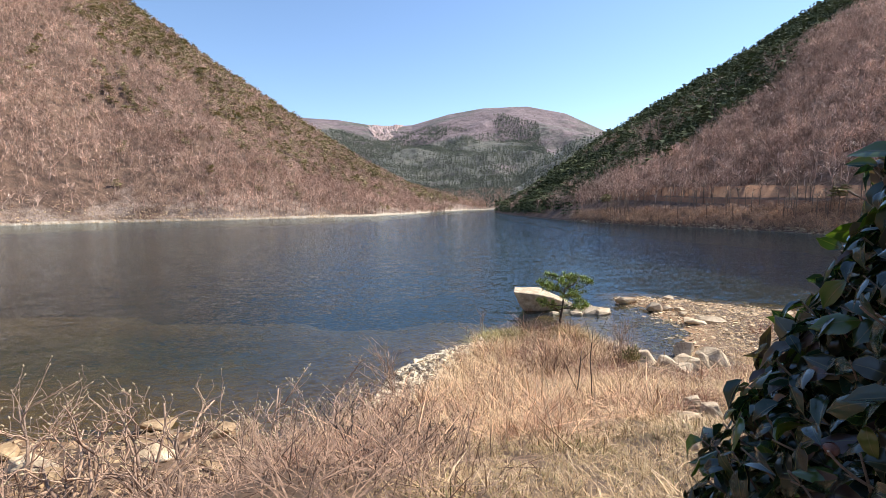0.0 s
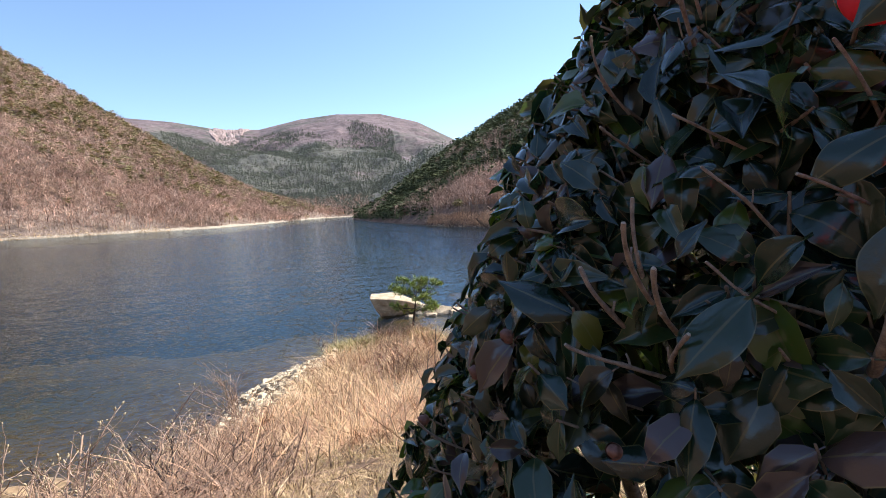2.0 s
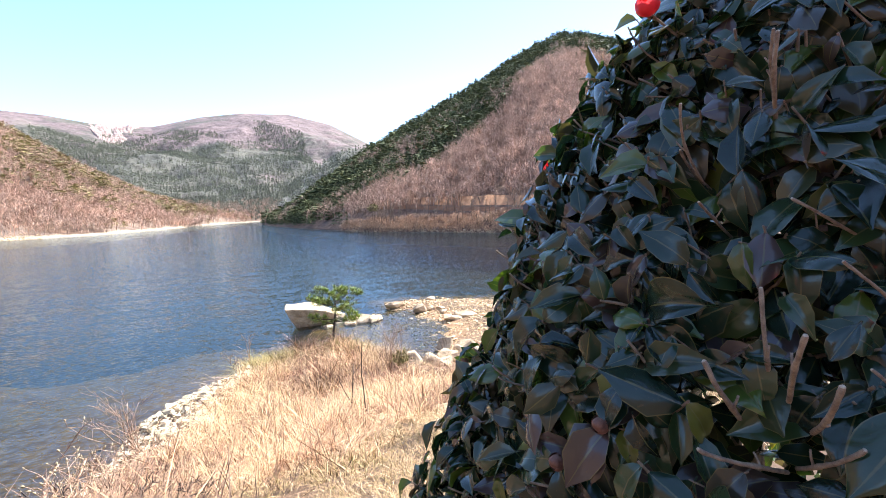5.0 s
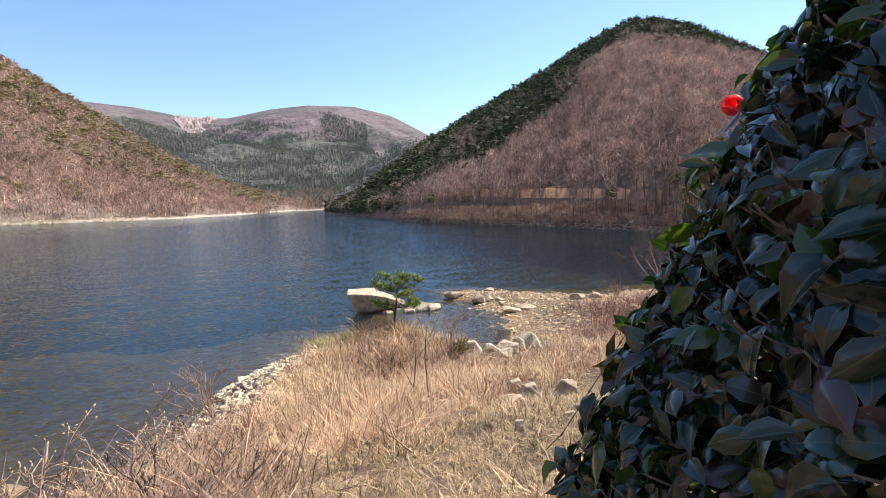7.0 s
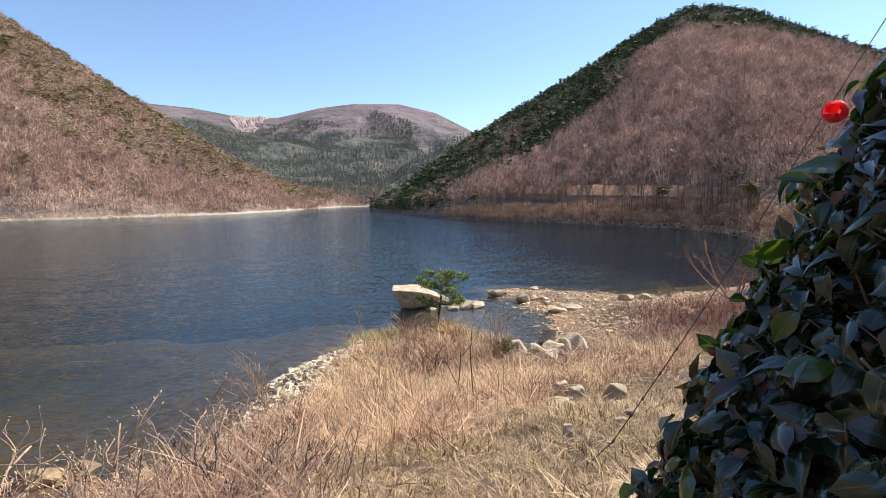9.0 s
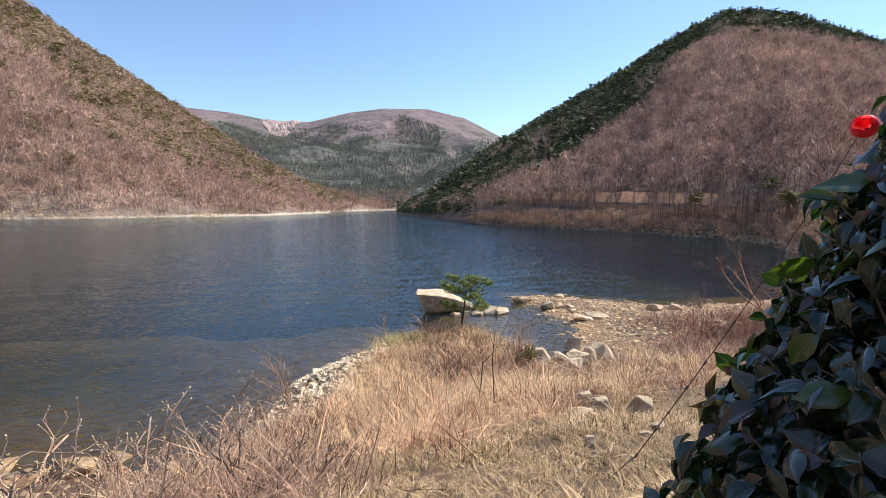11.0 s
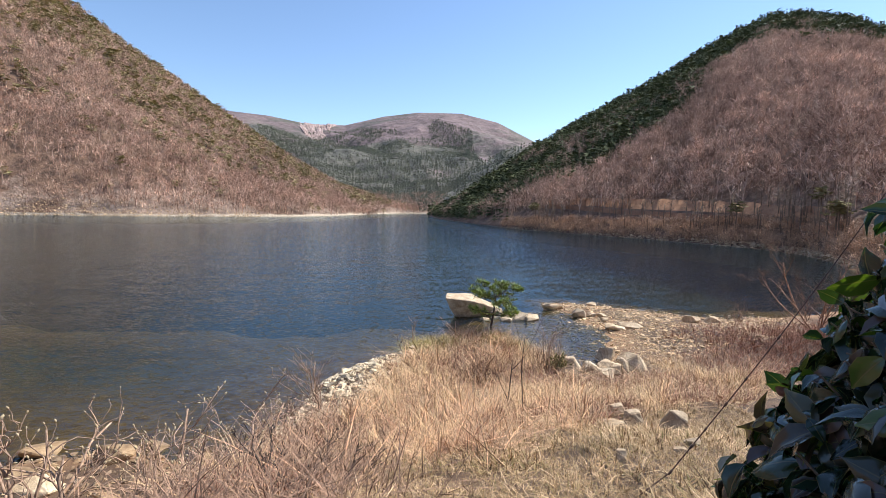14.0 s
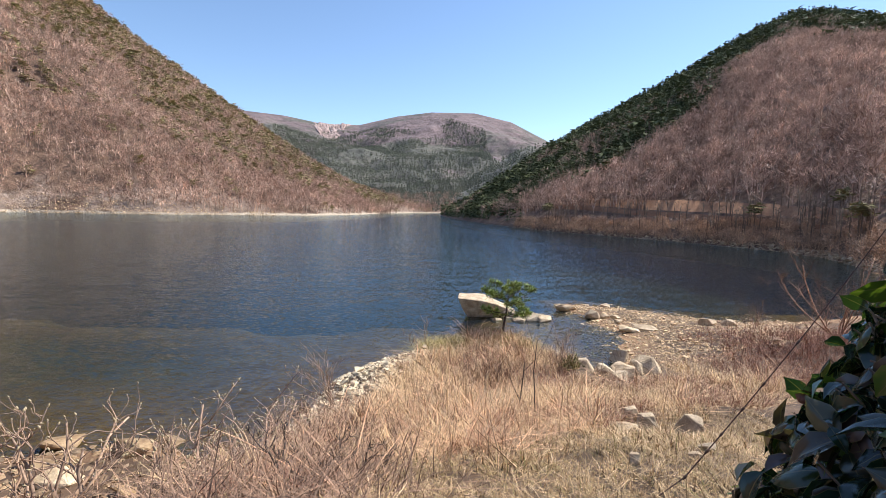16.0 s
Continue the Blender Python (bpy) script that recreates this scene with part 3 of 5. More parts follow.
SAPLINGS = [bare_tree_template(60 + k, 5, 26, 0.30 + 0.015 * k) for k in range(10)]
BARE = [bare_tree_template(k, 4, 22) for k in range(6)]
FAR_FIRS = [conifer_template(30 + k, 2, 0.24) for k in range(5)]
FIRS = [conifer_template(k, 4, 0.2 + 0.02 * k) for k in range(5)]
PINES = [pine_template(k, 0.2, 0.3, 20, 0.12) for k in range(6)]
ROUND = [pine_template(20 + k, 0.08, 0.27, 24, 0.12) for k in range(6)]


def west_green(U, V, P):
    """Pines gather towards the ridge and the valley's end."""
    return np.clip(smooth(0.3, 0.9, V + 0.02 + 0.25 * smooth(0.62, 0.85, U) + 0.7 * fbm(P[:, 0] / 45, P[:, 1] / 45, 40, 3)) * 0.66 + 0.02, 0, 1)


def east_green(U, V, P):
    """Dark conifers along the ridge and down the valley flank."""
    edge = np.interp(U, [0, 0.16, 0.3, 0.36, 0.45, 0.55, 0.65, 0.8, 1], [0.0, 0.0, 0.06, 0.19, 0.44, 0.59, 0.68, 0.76, 0.80])
    dense = smooth(-0.12, 0.10, V - edge + 0.25 * fbm(P[:, 0] / 25, P[:, 1] / 25, 44, 3))
    return dense * (1 - 0.45 * smooth(0.12, 0.3, fbm(P[:, 0] / 30, P[:, 1] / 30, 47, 3)) * smooth(0.5, 0.3, U))


P = sown(west, 18500, (0.2, 1), (0.012, 1.04), lambda U, V, P: (1 - 0.7 * west_green(U, V, P)) * (1 - 0.65 * smooth(0.16, 0.04, V) * smooth(0.46, 0.4, U)))
scatter("bare_woods_west", SAPLINGS, P, rng.uniform(3.2, 7.2, len(P)), BARE_WOOD, "dense leafless pinkish-brown woods on the hillside")
P = sown(west, 7000, (0.2, 1), (0.04, 1.04), west_green)
scatter("pine_woods_west", PINES, P, rng.uniform(3.0, 6.0, len(P)), PINE_OLIVE, "scattered olive-green pines near the ridge", fat=(1.2, 1.9))
P = sown(east, 14500, (0.02, 0.86), (0.02, 1.04), lambda U, V, P: (1 - east_green(U, V, P)) * np.maximum(smooth(0.045, 0.07, V), smooth(0.78, 0.86, U)))
scatter("bare_woods_east", SAPLINGS, P, rng.uniform(2.4, 5.0, len(P)), GREY_WOOD, "leafless grey-brown woods on the hill")
P = sown(east, 1900, (0.3, 0.86), (0.002, 0.032))
scatter("shore_scrub", SAPLINGS, P, rng.uniform(0.7, 1.7, len(P)), plain("russet_scrub", (0.38, 0.23, 0.15), (0.78, 0.54, 0.37), 0.4, 0.9, 0.0, 0.01, "island", 0.4), "low russet scrub between the road and the lake", "scrub", (1.3, 2.2))
P = sown(east, 8500, (0.02, 0.88), (0.02, 1.06), east_green)
scatter("conifer_woods_east", FIRS + ROUND[:2], P, rng.uniform(3.0, 5.2, len(P)) * rng.uniform(0.75, 1.2, len(P)), CONIFER, "dark green conifers along the ridge of the hill")
P = sown(massif, 9000, (0.15, 0.8), (0.02, 0.74), lambda U, V, P: np.maximum(smooth(0.0, 0.15, fbm(P[:, 0] / 160, P[:, 1] / 160, 50, 3)) * smooth(0.74, 0.6, V), smooth(0.6, 0.36, V + 0.25 * fbm(P[:, 0] / 90, P[:, 1] / 90, 52, 3))))
# needle colour is greyed towards blue to carry the haze of distance
HAZY_PINE = plain("hazy_pine_needles", (0.085, 0.10, 0.07), (0.20, 0.20, 0.145), 0.02, 0.85, 0.0, 0.01, "island", 0.35)
scatter("mountain_conifers", FAR_FIRS, P, rng.uniform(5, 10, len(P)), HAZY_PINE, "far conifers on the lower mountain")
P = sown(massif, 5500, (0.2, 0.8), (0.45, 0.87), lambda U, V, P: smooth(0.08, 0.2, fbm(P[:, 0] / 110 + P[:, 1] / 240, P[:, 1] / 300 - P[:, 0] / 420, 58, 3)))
scatter("high_conifers", FAR_FIRS, P, rng.uniform(5, 9, len(P)), HAZY_PINE, "dark conifer stands high on the mountain")
P = sown(massif, 1200, (0.1, 0.85), (0.0, 0.12))
scatter("valley_bare_woods", BARE, P, rng.uniform(6, 11, len(P)), BARE_WOOD, "bare trees at the head of the lake")
P = sown(massif, 1800, (0.15, 0.75), (0.01, 0.22))
scatter("valley_pines", FAR_FIRS, P, rng.uniform(5, 8, len(P)), HAZY_PINE, "olive pines at the foot of the mountain")
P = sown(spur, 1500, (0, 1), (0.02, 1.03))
scatter("spur_conifers", FAR_FIRS, P, rng.uniform(6, 11, len(P)), HAZY_PINE, "mixed conifers on the low spur")

# ---- scattered bank cover ----
def strip(verts, faces, pts, width, side):
    """A tapering two-faced blade along pts."""
    n = len(verts)
    for i, p in enumerate(pts[:-1]):
        w = width * (1 - 0.75 * i / (len(pts) - 1))
        verts += [tuple(p - side * w), tuple(p + side * w)]
    verts.append(tuple(pts[-1]))
    for i in range(len(pts) - 2):
        a = n + 2 * i
        faces += [(a, a + 1, a + 3), (a, a + 3, a + 2)]
    a = n + 2 * (len(pts) - 2)
    faces.append((a, a + 1, a + 2))


def tuft_template(seed, blades=11, width=0.006, lean=0.45, droop=0.5, foot=0.09, twigs=0, joints=(0, 0.35, 0.7, 1.0)):
    """A tuft of bent blades one unit high; twigs: side shoots on each stem."""
    r = np.random.default_rng(seed)
    verts, faces = [], []
    for k in range(blades):
        a, tall = 6.283 * r.random(), 0.55 + 0.5 * r.random()
        out = np.array([math.cos(a), math.sin(a), 0.0])
        base = np.array([r.normal(0, foot), r.normal(0, foot), -0.04])
        tilt, bend = lean * r.random(), droop * r.random() ** 1.5
        pts = []
        for t in joints:
            pts.append(base + out * (tilt * t + bend * t * t) * tall + np.array([0, 0, tall * (t - bend * 0.65 * t * t)]))
        side = np.array([-out[1], out[0], 0.0]) if r.random() < 0.6 else np.array([math.cos(a * 3), math.sin(a * 3), 0])
        strip(verts, faces, pts, width, side)
        for j in range(twigs):
            t0 = 0.3 + 0.6 * r.random()
            i = 1 if t0 < 0.7 else 2
            p = pts[i] + (pts[i + 1] - pts[i]) * r.random()
            q = p + r.normal(0, 0.14, 3) + np.array([0, 0, 0.08])
            strip(verts, faces, [p, (p + q) / 2 + r.normal(0, 0.02, 3), q], width * 0.7, side)
    return np.array(verts, float), np.array(faces)


def strewn(count, x, y, keep):
    """Random places on the bank."""
    X, Y = rng.uniform(*x, count * 4), rng.uniform(*y, count * 4)
    Z = ground_height(X, Y)
    ok = (Z > 0.12) & (rng.random(len(X)) < keep(X, Y, Z))
    return np.stack([X, Y, Z], -1)[ok][:count]


def patch(X, Y, seed, size):
    return fbm(X / size, Y / size, seed, 3)


def rubble_edge(X, Y):
    """One where bare stones show along the steep outer bank, none inland."""
    s = shore_distance(X, Y)
    return smooth(2.8, 2.0, s) * smooth(6.2, 7.4, Y) * smooth(2.6, 1.6, X) * smooth(-3.4, -2.6, X)


def lawn_zone(X, Y):
    return smooth(0.9, 0.0, Y - 5.2 + 0.9 * patch(X, Y, 61, 1.6) - 0.45 * (X - 1.5)) * smooth(-1.0, 0.2, X)


def stone_row(X, Y):
    """One round the row of large stones at the inlet, where little grass grows."""
    k = np.clip((X - 5.7) / 2.7, 0, 1)
    return smooth(1.1, 0.5, np.hypot(X - 5.7 - 2.7 * k, (Y - 12.0 - 0.8 * k) * np.where(Y < 12.0 + 0.8 * k, 0.75, 1.0)))


def stone_zone(X, Y):
    """Bare gravel of the low spit."""
    return smooth(13.0, 14.6, Y - 0.10 * np.maximum(X - 8, 0)) * smooth(6.2, 7.6, X)


TALL = [tuft_template(100 + k, 12, 0.0105, 0.7 + 0.2 * k, 0.9 + 0.2 * k, 0.15) for k in range(8)]
SHORT = [tuft_template(120 + k, 10, 0.030, 1.3, 1.6, 0.4, 0, (0, 0.55, 1.0)) for k in range(6)]
THICKET = [tuft_template(140 + k, 8, 0.0105, 1.1, 0.8, 0.16, 2) for k in range(8)]

P = strewn(3900, (-3, 13), (3.6, 16), lambda X, Y, Z: (1 - lawn_zone(X, Y)) * (1 - rubble_edge(X, Y)) * (1 - stone_zone(X, Y)) * (1 - stone_row(X, Y)) * smooth(-0.1, 0.12, patch(X, Y, 62, 1.3)) * (0.25 + 0.75 * smooth(-0.2, 0.15, patch(X, Y, 67, 0.5))) * smooth(-2.6, -0.6, X + 0.25 * (Y - 8)) * (1 - 0.8 * smooth(2.8, 4.4, X + 0.6 * patch(X, Y, 73, 0.9))))
scatter("dry_tall_grass", TALL, P, rng.uniform(0.16, 0.38, len(P)) * (1 + 1.6 * smooth(0.0, 0.4, patch(P[:, 0], P[:, 1], 66, 0.55))), STRAW, "tall dry straw-coloured grass on the bank", "grass")
BENT = [tuft_template(200 + k, 7, 0.0085, 1.3, 1.7, 0.22) for k in range(6)]
P = strewn(1900, (-2, 10), (4.4, 14), lambda X, Y, Z: (1 - lawn_zone(X, Y)) * (1 - rubble_edge(X, Y)) * (1 - stone_zone(X, Y)) * (1 - stone_row(X, Y)) * (0.1 + smooth(0.0, 0.2, patch(X, Y, 69, 0.8))))
scatter("bent_grass", BENT, P, rng.uniform(0.35, 0.75, len(P)), plain("bleached_blade", (0.54, 0.34, 0.17), (0.97, 0.72, 0.42), 2.0, 0.75, 0.1, 0.001, "island", 0.3), "long bleached grass blades arching over the bank", "grass")
P = strewn(8000, (-1.5, 7), (1.0, 7.5), lambda X, Y, Z: 0.06 + lawn_zone(X, Y))
scatter("short_grass", SHORT, P, rng.uniform(0.05, 0.12, len(P)) * (1 + 1.1 * smooth(0.0, 0.35, patch(P[:, 0], P[:, 1], 68, 0.35))), LAWN, "short faded winter grass, straw with green", "grass")
P = strewn(3300, (-5, 16), (3.6, 16), lambda X, Y, Z: smooth(0.45, 0.8, Z + 0.4 * (X > -1)) * (1 - lawn_zone(X, Y)) * (1 - rubble_edge(X, Y)) * (1 - stone_zone(X, Y)) * (1 - stone_row(X, Y)) * np.maximum(smooth(0.12, -0.1, patch(X, Y, 62, 1.3)), 0.9 * smooth(2.8, 4.4, X)))
scatter("dead_brambles", THICKET, P, rng.uniform(0.2, 0.44, len(P)), BRAMBLE, "tangled red-brown dead brambles and thin stems", "brambles")
TANGLE = [tuft_template(180 + k, 6, 0.011, 1.9, 1.2, 0.3, 3) for k in range(8)]
P = strewn(620, (-9, 0.4), (3.0, 9.0), lambda X, Y, Z: smooth(0.2, -0.8, X) * smooth(0.25, 0.6, Z) * smooth(-0.25, 0.1, patch(X, Y, 64, 0.9)) * (0.3 + 0.7 * smooth(-3.4, -2.0, X)))
P = np.concatenate([P, strewn(260, (-3.0, 0.6), (1.8, 5.2), lambda X, Y, Z: smooth(0.5, -0.3, X))])
scatter("tangled_twigs", TANGLE, P, rng.uniform(0.25, 0.6, len(P)), TWIG, "pinkish-brown tangled twigs on the bank", "twigs")
P = strewn(620, (0.8, 5.6), (12.6, 15.6), lambda X, Y, Z: np.maximum(smooth(1.0, 0.4, np.hypot(X - 1.7, Y - 14.0)), smooth(0.8, 0.3, np.hypot(X - 4.1, Y - 14.0))))
scatter("olive_grass", TALL, P, rng.uniform(0.25, 0.55, len(P)), plain("olive_grass_blade", (0.24, 0.20, 0.07), (0.52, 0.42, 0.17), 2.0, 0.8, 0.1, 0.001, "island", 0.35), "olive-green grass tufts on the point", "grass")
STEMS = [tuft_template(160 + k, 4, 0.0065, 0.5, 0.25, 0.12, 1) for k in range(6)]
P = strewn(380, (-2, 12), (4.6, 15.4), lambda X, Y, Z: (1 - lawn_zone(X, Y)) * (1 - rubble_edge(X, Y)) * (1 - stone_zone(X, Y)) * (1 - stone_row(X, Y)))
scatter("dead_stems", STEMS, P, rng.uniform(0.4, 0.85, len(P)), plain("bleached_stem", (0.42, 0.29, 0.19), (0.76, 0.58, 0.42), 3.0, 0.8, 0.1, 0.001, "island", 0.35), "thin bleached dead stems standing in the grass", "dead stems")
P = strewn(300, (1, 5.6), (9.5, 14), lambda X, Y, Z: np.maximum(smooth(0.9, 0.3, np.hypot(X - 2.6, Y - 10.8)), smooth(0.5, 0.2, np.hypot(X - 4.9, Y - 12.2))))
scatter("dark_brambles", THICKET, P, rng.uniform(0.4, 0.75, len(P)), plain("dark_bramble_stem", (0.13, 0.06, 0.04), (0.30, 0.16, 0.10), 3.0, 0.85, 0.1, 0.001, "island", 0.4), "dark red-brown bramble clump on the point", "brambles")
P = strewn(500, (8, 24), (12, 20), lambda X, Y, Z: smooth(11, 14, X) * smooth(17.6, 16.0, Y) * smooth(12.5, 14, Y))
scatter("shore_brambles", THICKET, P, rng.uniform(0.4, 0.9, len(P)), BRAMBLE, "russet brambles behind the stony spit", "brambles")


# ---- stones ----
def stone_mesh(name, seed, size=(1, 1, 1), points=16, rounding=0.12, detail=0):
    """A broken stone: the hull of scattered points with worn edges."""
    r = random.Random(seed)
    bm = bmesh.new()
    for k in range(points):
        d = Vector((r.gauss(0, 1), r.gauss(0, 1), r.gauss(0, 1))).normalized()
        m = max(abs(d.x), abs(d.y), abs(d.z)) ** 0.55
        d = d / m * (0.42 + 0.1 * r.random())
        bm.verts.new((d.x * size[0], d.y * size[1], d.z * size[2]))
    hull = bmesh.ops.convex_hull(bm, input=bm.verts)
    bmesh.ops.delete(bm, geom=list({g for g in hull["geom_unused"] + hull["geom_interior"] if isinstance(g, bmesh.types.BMVert)}), context="VERTS")
    if rounding:
        bmesh.ops.bevel(bm, geom=bm.edges[:], offset=rounding * min(size) * 0.35, segments=1, affect="EDGES", profile=0.5)
    if detail:
        bmesh.ops.triangulate(bm, faces=bm.faces[:])
        bmesh.ops.subdivide_edges(bm, edges=bm.edges[:], cuts=detail, use_grid_fill=True)
        for v in bm.verts:
            k = min(size)
            v.co += v.normal * 0.05 * k * noise.fractal(v.co * (3.0 / k) + Vector((seed, 0, 0)), 1.0, 2.0, 4)
    me = bpy.data.meshes.new(name)
    bm.to_mesh(me)
    bm.free()
    return me


def on_ground(x, y, sink=0.0):
    return float(ground_height(np.array([x]), np.array([y]))[0]) - sink


PEBBLES = [stone_mesh("stone", 300 + k, (1.0, 0.8, 0.6), 9, 0.06) for k in range(12)]

# the split slab standing in the shallows
bm = bmesh.new()
for p in [(4.0, 21.8, -0.2), (3.6, 21.5, 0.42), (3.32, 21.35, 0.98), (3.55, 22.6, 1.02), (4.9, 23.0, 0.9), (6.2, 22.3, 0.34), (6.3, 21.75, 0.22), (5.4, 21.25, 0.62),
          (4.5, 21.0, 0.9), (4.7, 21.7, -0.2), (5.5, 21.9, -0.2), (4.6, 22.8, -0.2), (4.4, 21.35, 0.2)]:
    bm.verts.new(p)
hull = bmesh.ops.convex_hull(bm, input=bm.verts)
bmesh.ops.bevel(bm, geom=bm.edges[:], offset=0.05, segments=2, affect="EDGES", profile=0.5)
bmesh.ops.triangulate(bm, faces=bm.faces[:])
bmesh.ops.subdivide_edges(bm, edges=[e for e in bm.edges if e.calc_length() > 0.25], cuts=3, use_grid_fill=True)
for v in bm.verts:
    v.co += v.normal * 0.05 * noise.fractal(v.co * 2.2, 1.0, 2.0, 4)
tagged(part("boulder", bm, ROCK, None, soft=False), "large pale split granite slab standing in the shallow water", "boulder")

ISLET = [(5.9, 21.5, 0.95, 0.7, 0.62, 0.2), (6.75, 21.1, 1.35, 0.9, 0.55, 0.12), (7.45, 20.95, 1.0, 0.7, 0.42, 0.1), (5.2, 21.0, 0.5, 0.4, 0.3, 0.05), (6.2, 20.8, 0.6, 0.5, 0.3, 0.05),
         (9.4, 22.9, 1.25, 0.6, 0.42, 0.1), (9.95, 21.1, 0.72, 0.6, 0.55, 0.18), (10.6, 21.0, 0.45, 0.4, 0.3, 0.1), (11.75, 23.3, 0.8, 0.4, 0.25, 0.06), (10.5, 18.5, 0.9, 0.6, 0.25, 0.1),
         (14.6, 19.0, 0.9, 0.5, 0.4, 0.2), (15.7, 19.0, 0.7, 0.5, 0.4, 0.2), (11.3, 18.6, 1.2, 0.6, 0.28, 0.15), (10.8, 19.9, 0.5, 0.4, 0.25, 0.1), (11.0, 20.7, 0.5, 0.35, 0.25, 0.1)]
BANK_STONES = [(5.85, 12.45, 0.75, 0.6, 0.55, 0.4), (6.25, 12.05, 0.6, 0.5, 0.6, 0.4), (6.75, 12.3, 0.7, 0.55, 0.55, 0.4), (7.1, 12.7, 0.75, 0.5, 0.4, 0.45), (7.65, 12.9, 0.4, 0.4, 0.5, 0.4),
               (8.2, 13.1, 0.8, 0.65, 0.6, 0.4), (8.1, 14.6, 0.62, 0.5, 0.42, 0.2), (4.95, 6.5, 0.42, 0.3, 0.36, 1.6), (4.45, 6.85, 0.36, 0.3, 0.3, 1.6), (4.35, 7.2, 0.34, 0.25, 0.32, 1.6),
               (3.9, 6.6, 0.36, 0.26, 0.18, 1.7), (2.85, 4.45, 0.12, 0.1, 0.16, 2.4), (3.7, 4.55, 0.16, 0.1, 0.1, 2.4), (4.1, 4.9, 0.2, 0.14, 0.12, 2.3), (3.3, 5.4, 0.14, 0.1, 0.1, 2.2)]
COVE_STONES = [(-5.7, 8.0, 0.75, 0.5, 0.3, 0.3), (-6.0, 8.8, 0.42, 0.32, 0.26, 0.2), (-5.2, 8.15, 0.2, 0.16, 0.28, 0.3), (-6.9, 10.0, 0.8, 0.6, 0.5, 0.0), (-5.2, 9.3, 0.8, 0.6, 0.36, 0.0),
               (-6.7, 8.9, 0.6, 0.4, 0.2, 0.1), (-7.6, 7.4, 0.7, 0.5, 0.3, 0.5), (-8.1, 7.8, 0.6, 0.5, 0.3, 0.5), (-7.0, 7.1, 0.5, 0.4, 0.25, 0.6), (-3.5, 9.2, 0.5, 0.4, 0.2, 0.0),
               (-4.4, 7.6, 0.4, 0.3, 0.25, 0.7), (-9.0, 8.2, 0.7, 0.5, 0.3, 0.4), (-4.7, 9.9, 0.6, 0.5, 0.25, 0.0)]
for rows, group, label in ((ISLET, "stones of the spit", "pale weathered stone lying in the shallows of the spit"),
                           (BANK_STONES, "stones on the bank", "pale broken stone lying among dry grass"),
                           (COVE_STONES, "stones in the cove", "flat ochre and white stone at the water of the cove")):
    for k, (x, y, a, b, c, z) in enumerate(rows):
        big = 1.3 if group == "stones on the bank" else 1.1
        me = stone_mesh("stone", 500 + int(x * 37 + y * 11), (a * big, b * big, c * big * 1.1), 15, 0.12, 1 if a > 0.3 else 0)
        me.materials.append(OCHRE if rows is COVE_STONES and k not in (0, 2, 6, 7) else ROCK)
        ob = new("stone", me)
        ob.matrix_basis = pose(x, y, max(on_ground(x, y) + c * 0.2, z - 0.02) if big > 1.2 and y > 10 else on_ground(x, y) + c * 0.26 * big, rng.uniform(-8, 8), rng.uniform(-8, 8), rng.uniform(-25, 25))
        tagged(ob, label, "stone", group)

# rubble along the outer edge of the point
revetment = tagged(new("stone_revetment"), "tumbled bank of small white stones along the water", "stone bank")
for k in range(12):
    PEBBLES[k].materials.append(RUBBLE)
sx, sy = rng.uniform(-3.2, 2.8, 11000), rng.uniform(6.4, 16.2, 11000)
sz = ground_height(sx, sy)
ok = (sz > 0.02) & (rng.random(11000) < rubble_edge(sx, sy))
for k, (x, y, z) in enumerate(np.stack([sx, sy, sz], -1)[ok][:300]):
    ob = new("stone", PEBBLES[k % 12])
    w = rng.uniform(0.12, 0.36)
    ob.matrix_basis = Matrix.LocRotScale((x, y, z + 0.10 * w), Euler(rng.uniform(-0.5, 0.5, 3) + (0, 0, 6.28 * rng.random())), (w, w, w * rng.uniform(0.7, 1.2)))
    ob.parent = revetment


def stone_template(me):
    me.calc_loop_triangles()
    v = np.array([tuple(p.co) for p in me.vertices])
    return v, np.array([tuple(t.vertices) for t in me.loop_triangles])


CHIPS = [stone_template(stone_mesh("chip", 340 + k, (1.0, 0.8, 0.6), 9, 0.0)) for k in range(10)]
P = np.stack([sx, sy, sz], -1)[ok][300:2200]
scatter("small_rubble", CHIPS, P, rng.uniform(0.06, 0.19, len(P)), RUBBLE, "small pale rubble between the bank stones", "rubble")
X, Y = rng.uniform(6.4, 20, 48000), rng.uniform(11.5, 24.5, 48000)
Z = ground_height(X, Y)
ok = (Z > -0.12) & (Z < 1.1) & (rng.random(48000) < np.maximum(stone_zone(X, Y), 0.02) * (0.4 + 0.8 * (patch(X, Y, 71, 1.2) > -0.1)))
P = np.stack([X, Y, Z], -1)[ok][:12500]
scatter("beach_gravel", CHIPS, P, rng.uniform(0.045, 0.115, len(P)) * (1 + 1.4 * (rng.random(len(P)) < 0.09)), GRAVEL, "ochre and cream gravel of the low spit", "gravel", (1.0, 1.5))
X, Y = rng.uniform(-11, -2.2, 9000), rng.uniform(6, 12.5, 9000)
Z = ground_height(X, Y)
ok = (Z > -0.06) & (Z < 0.7 + 0.9 * smooth(-4.5, -6.0, X))
P = np.stack([X, Y, Z], -1)[ok][:1300]
scatter("cove_gravel", CHIPS, P, rng.uniform(0.05, 0.2, len(P)), plain("wet_cove_stone", (0.17, 0.095, 0.05), (0.44, 0.30, 0.17), 5.0, 0.6, 0.5, 0.02, "island", 0.5), "stones and gravel at the cove's edge", "gravel", (1.1, 1.9))


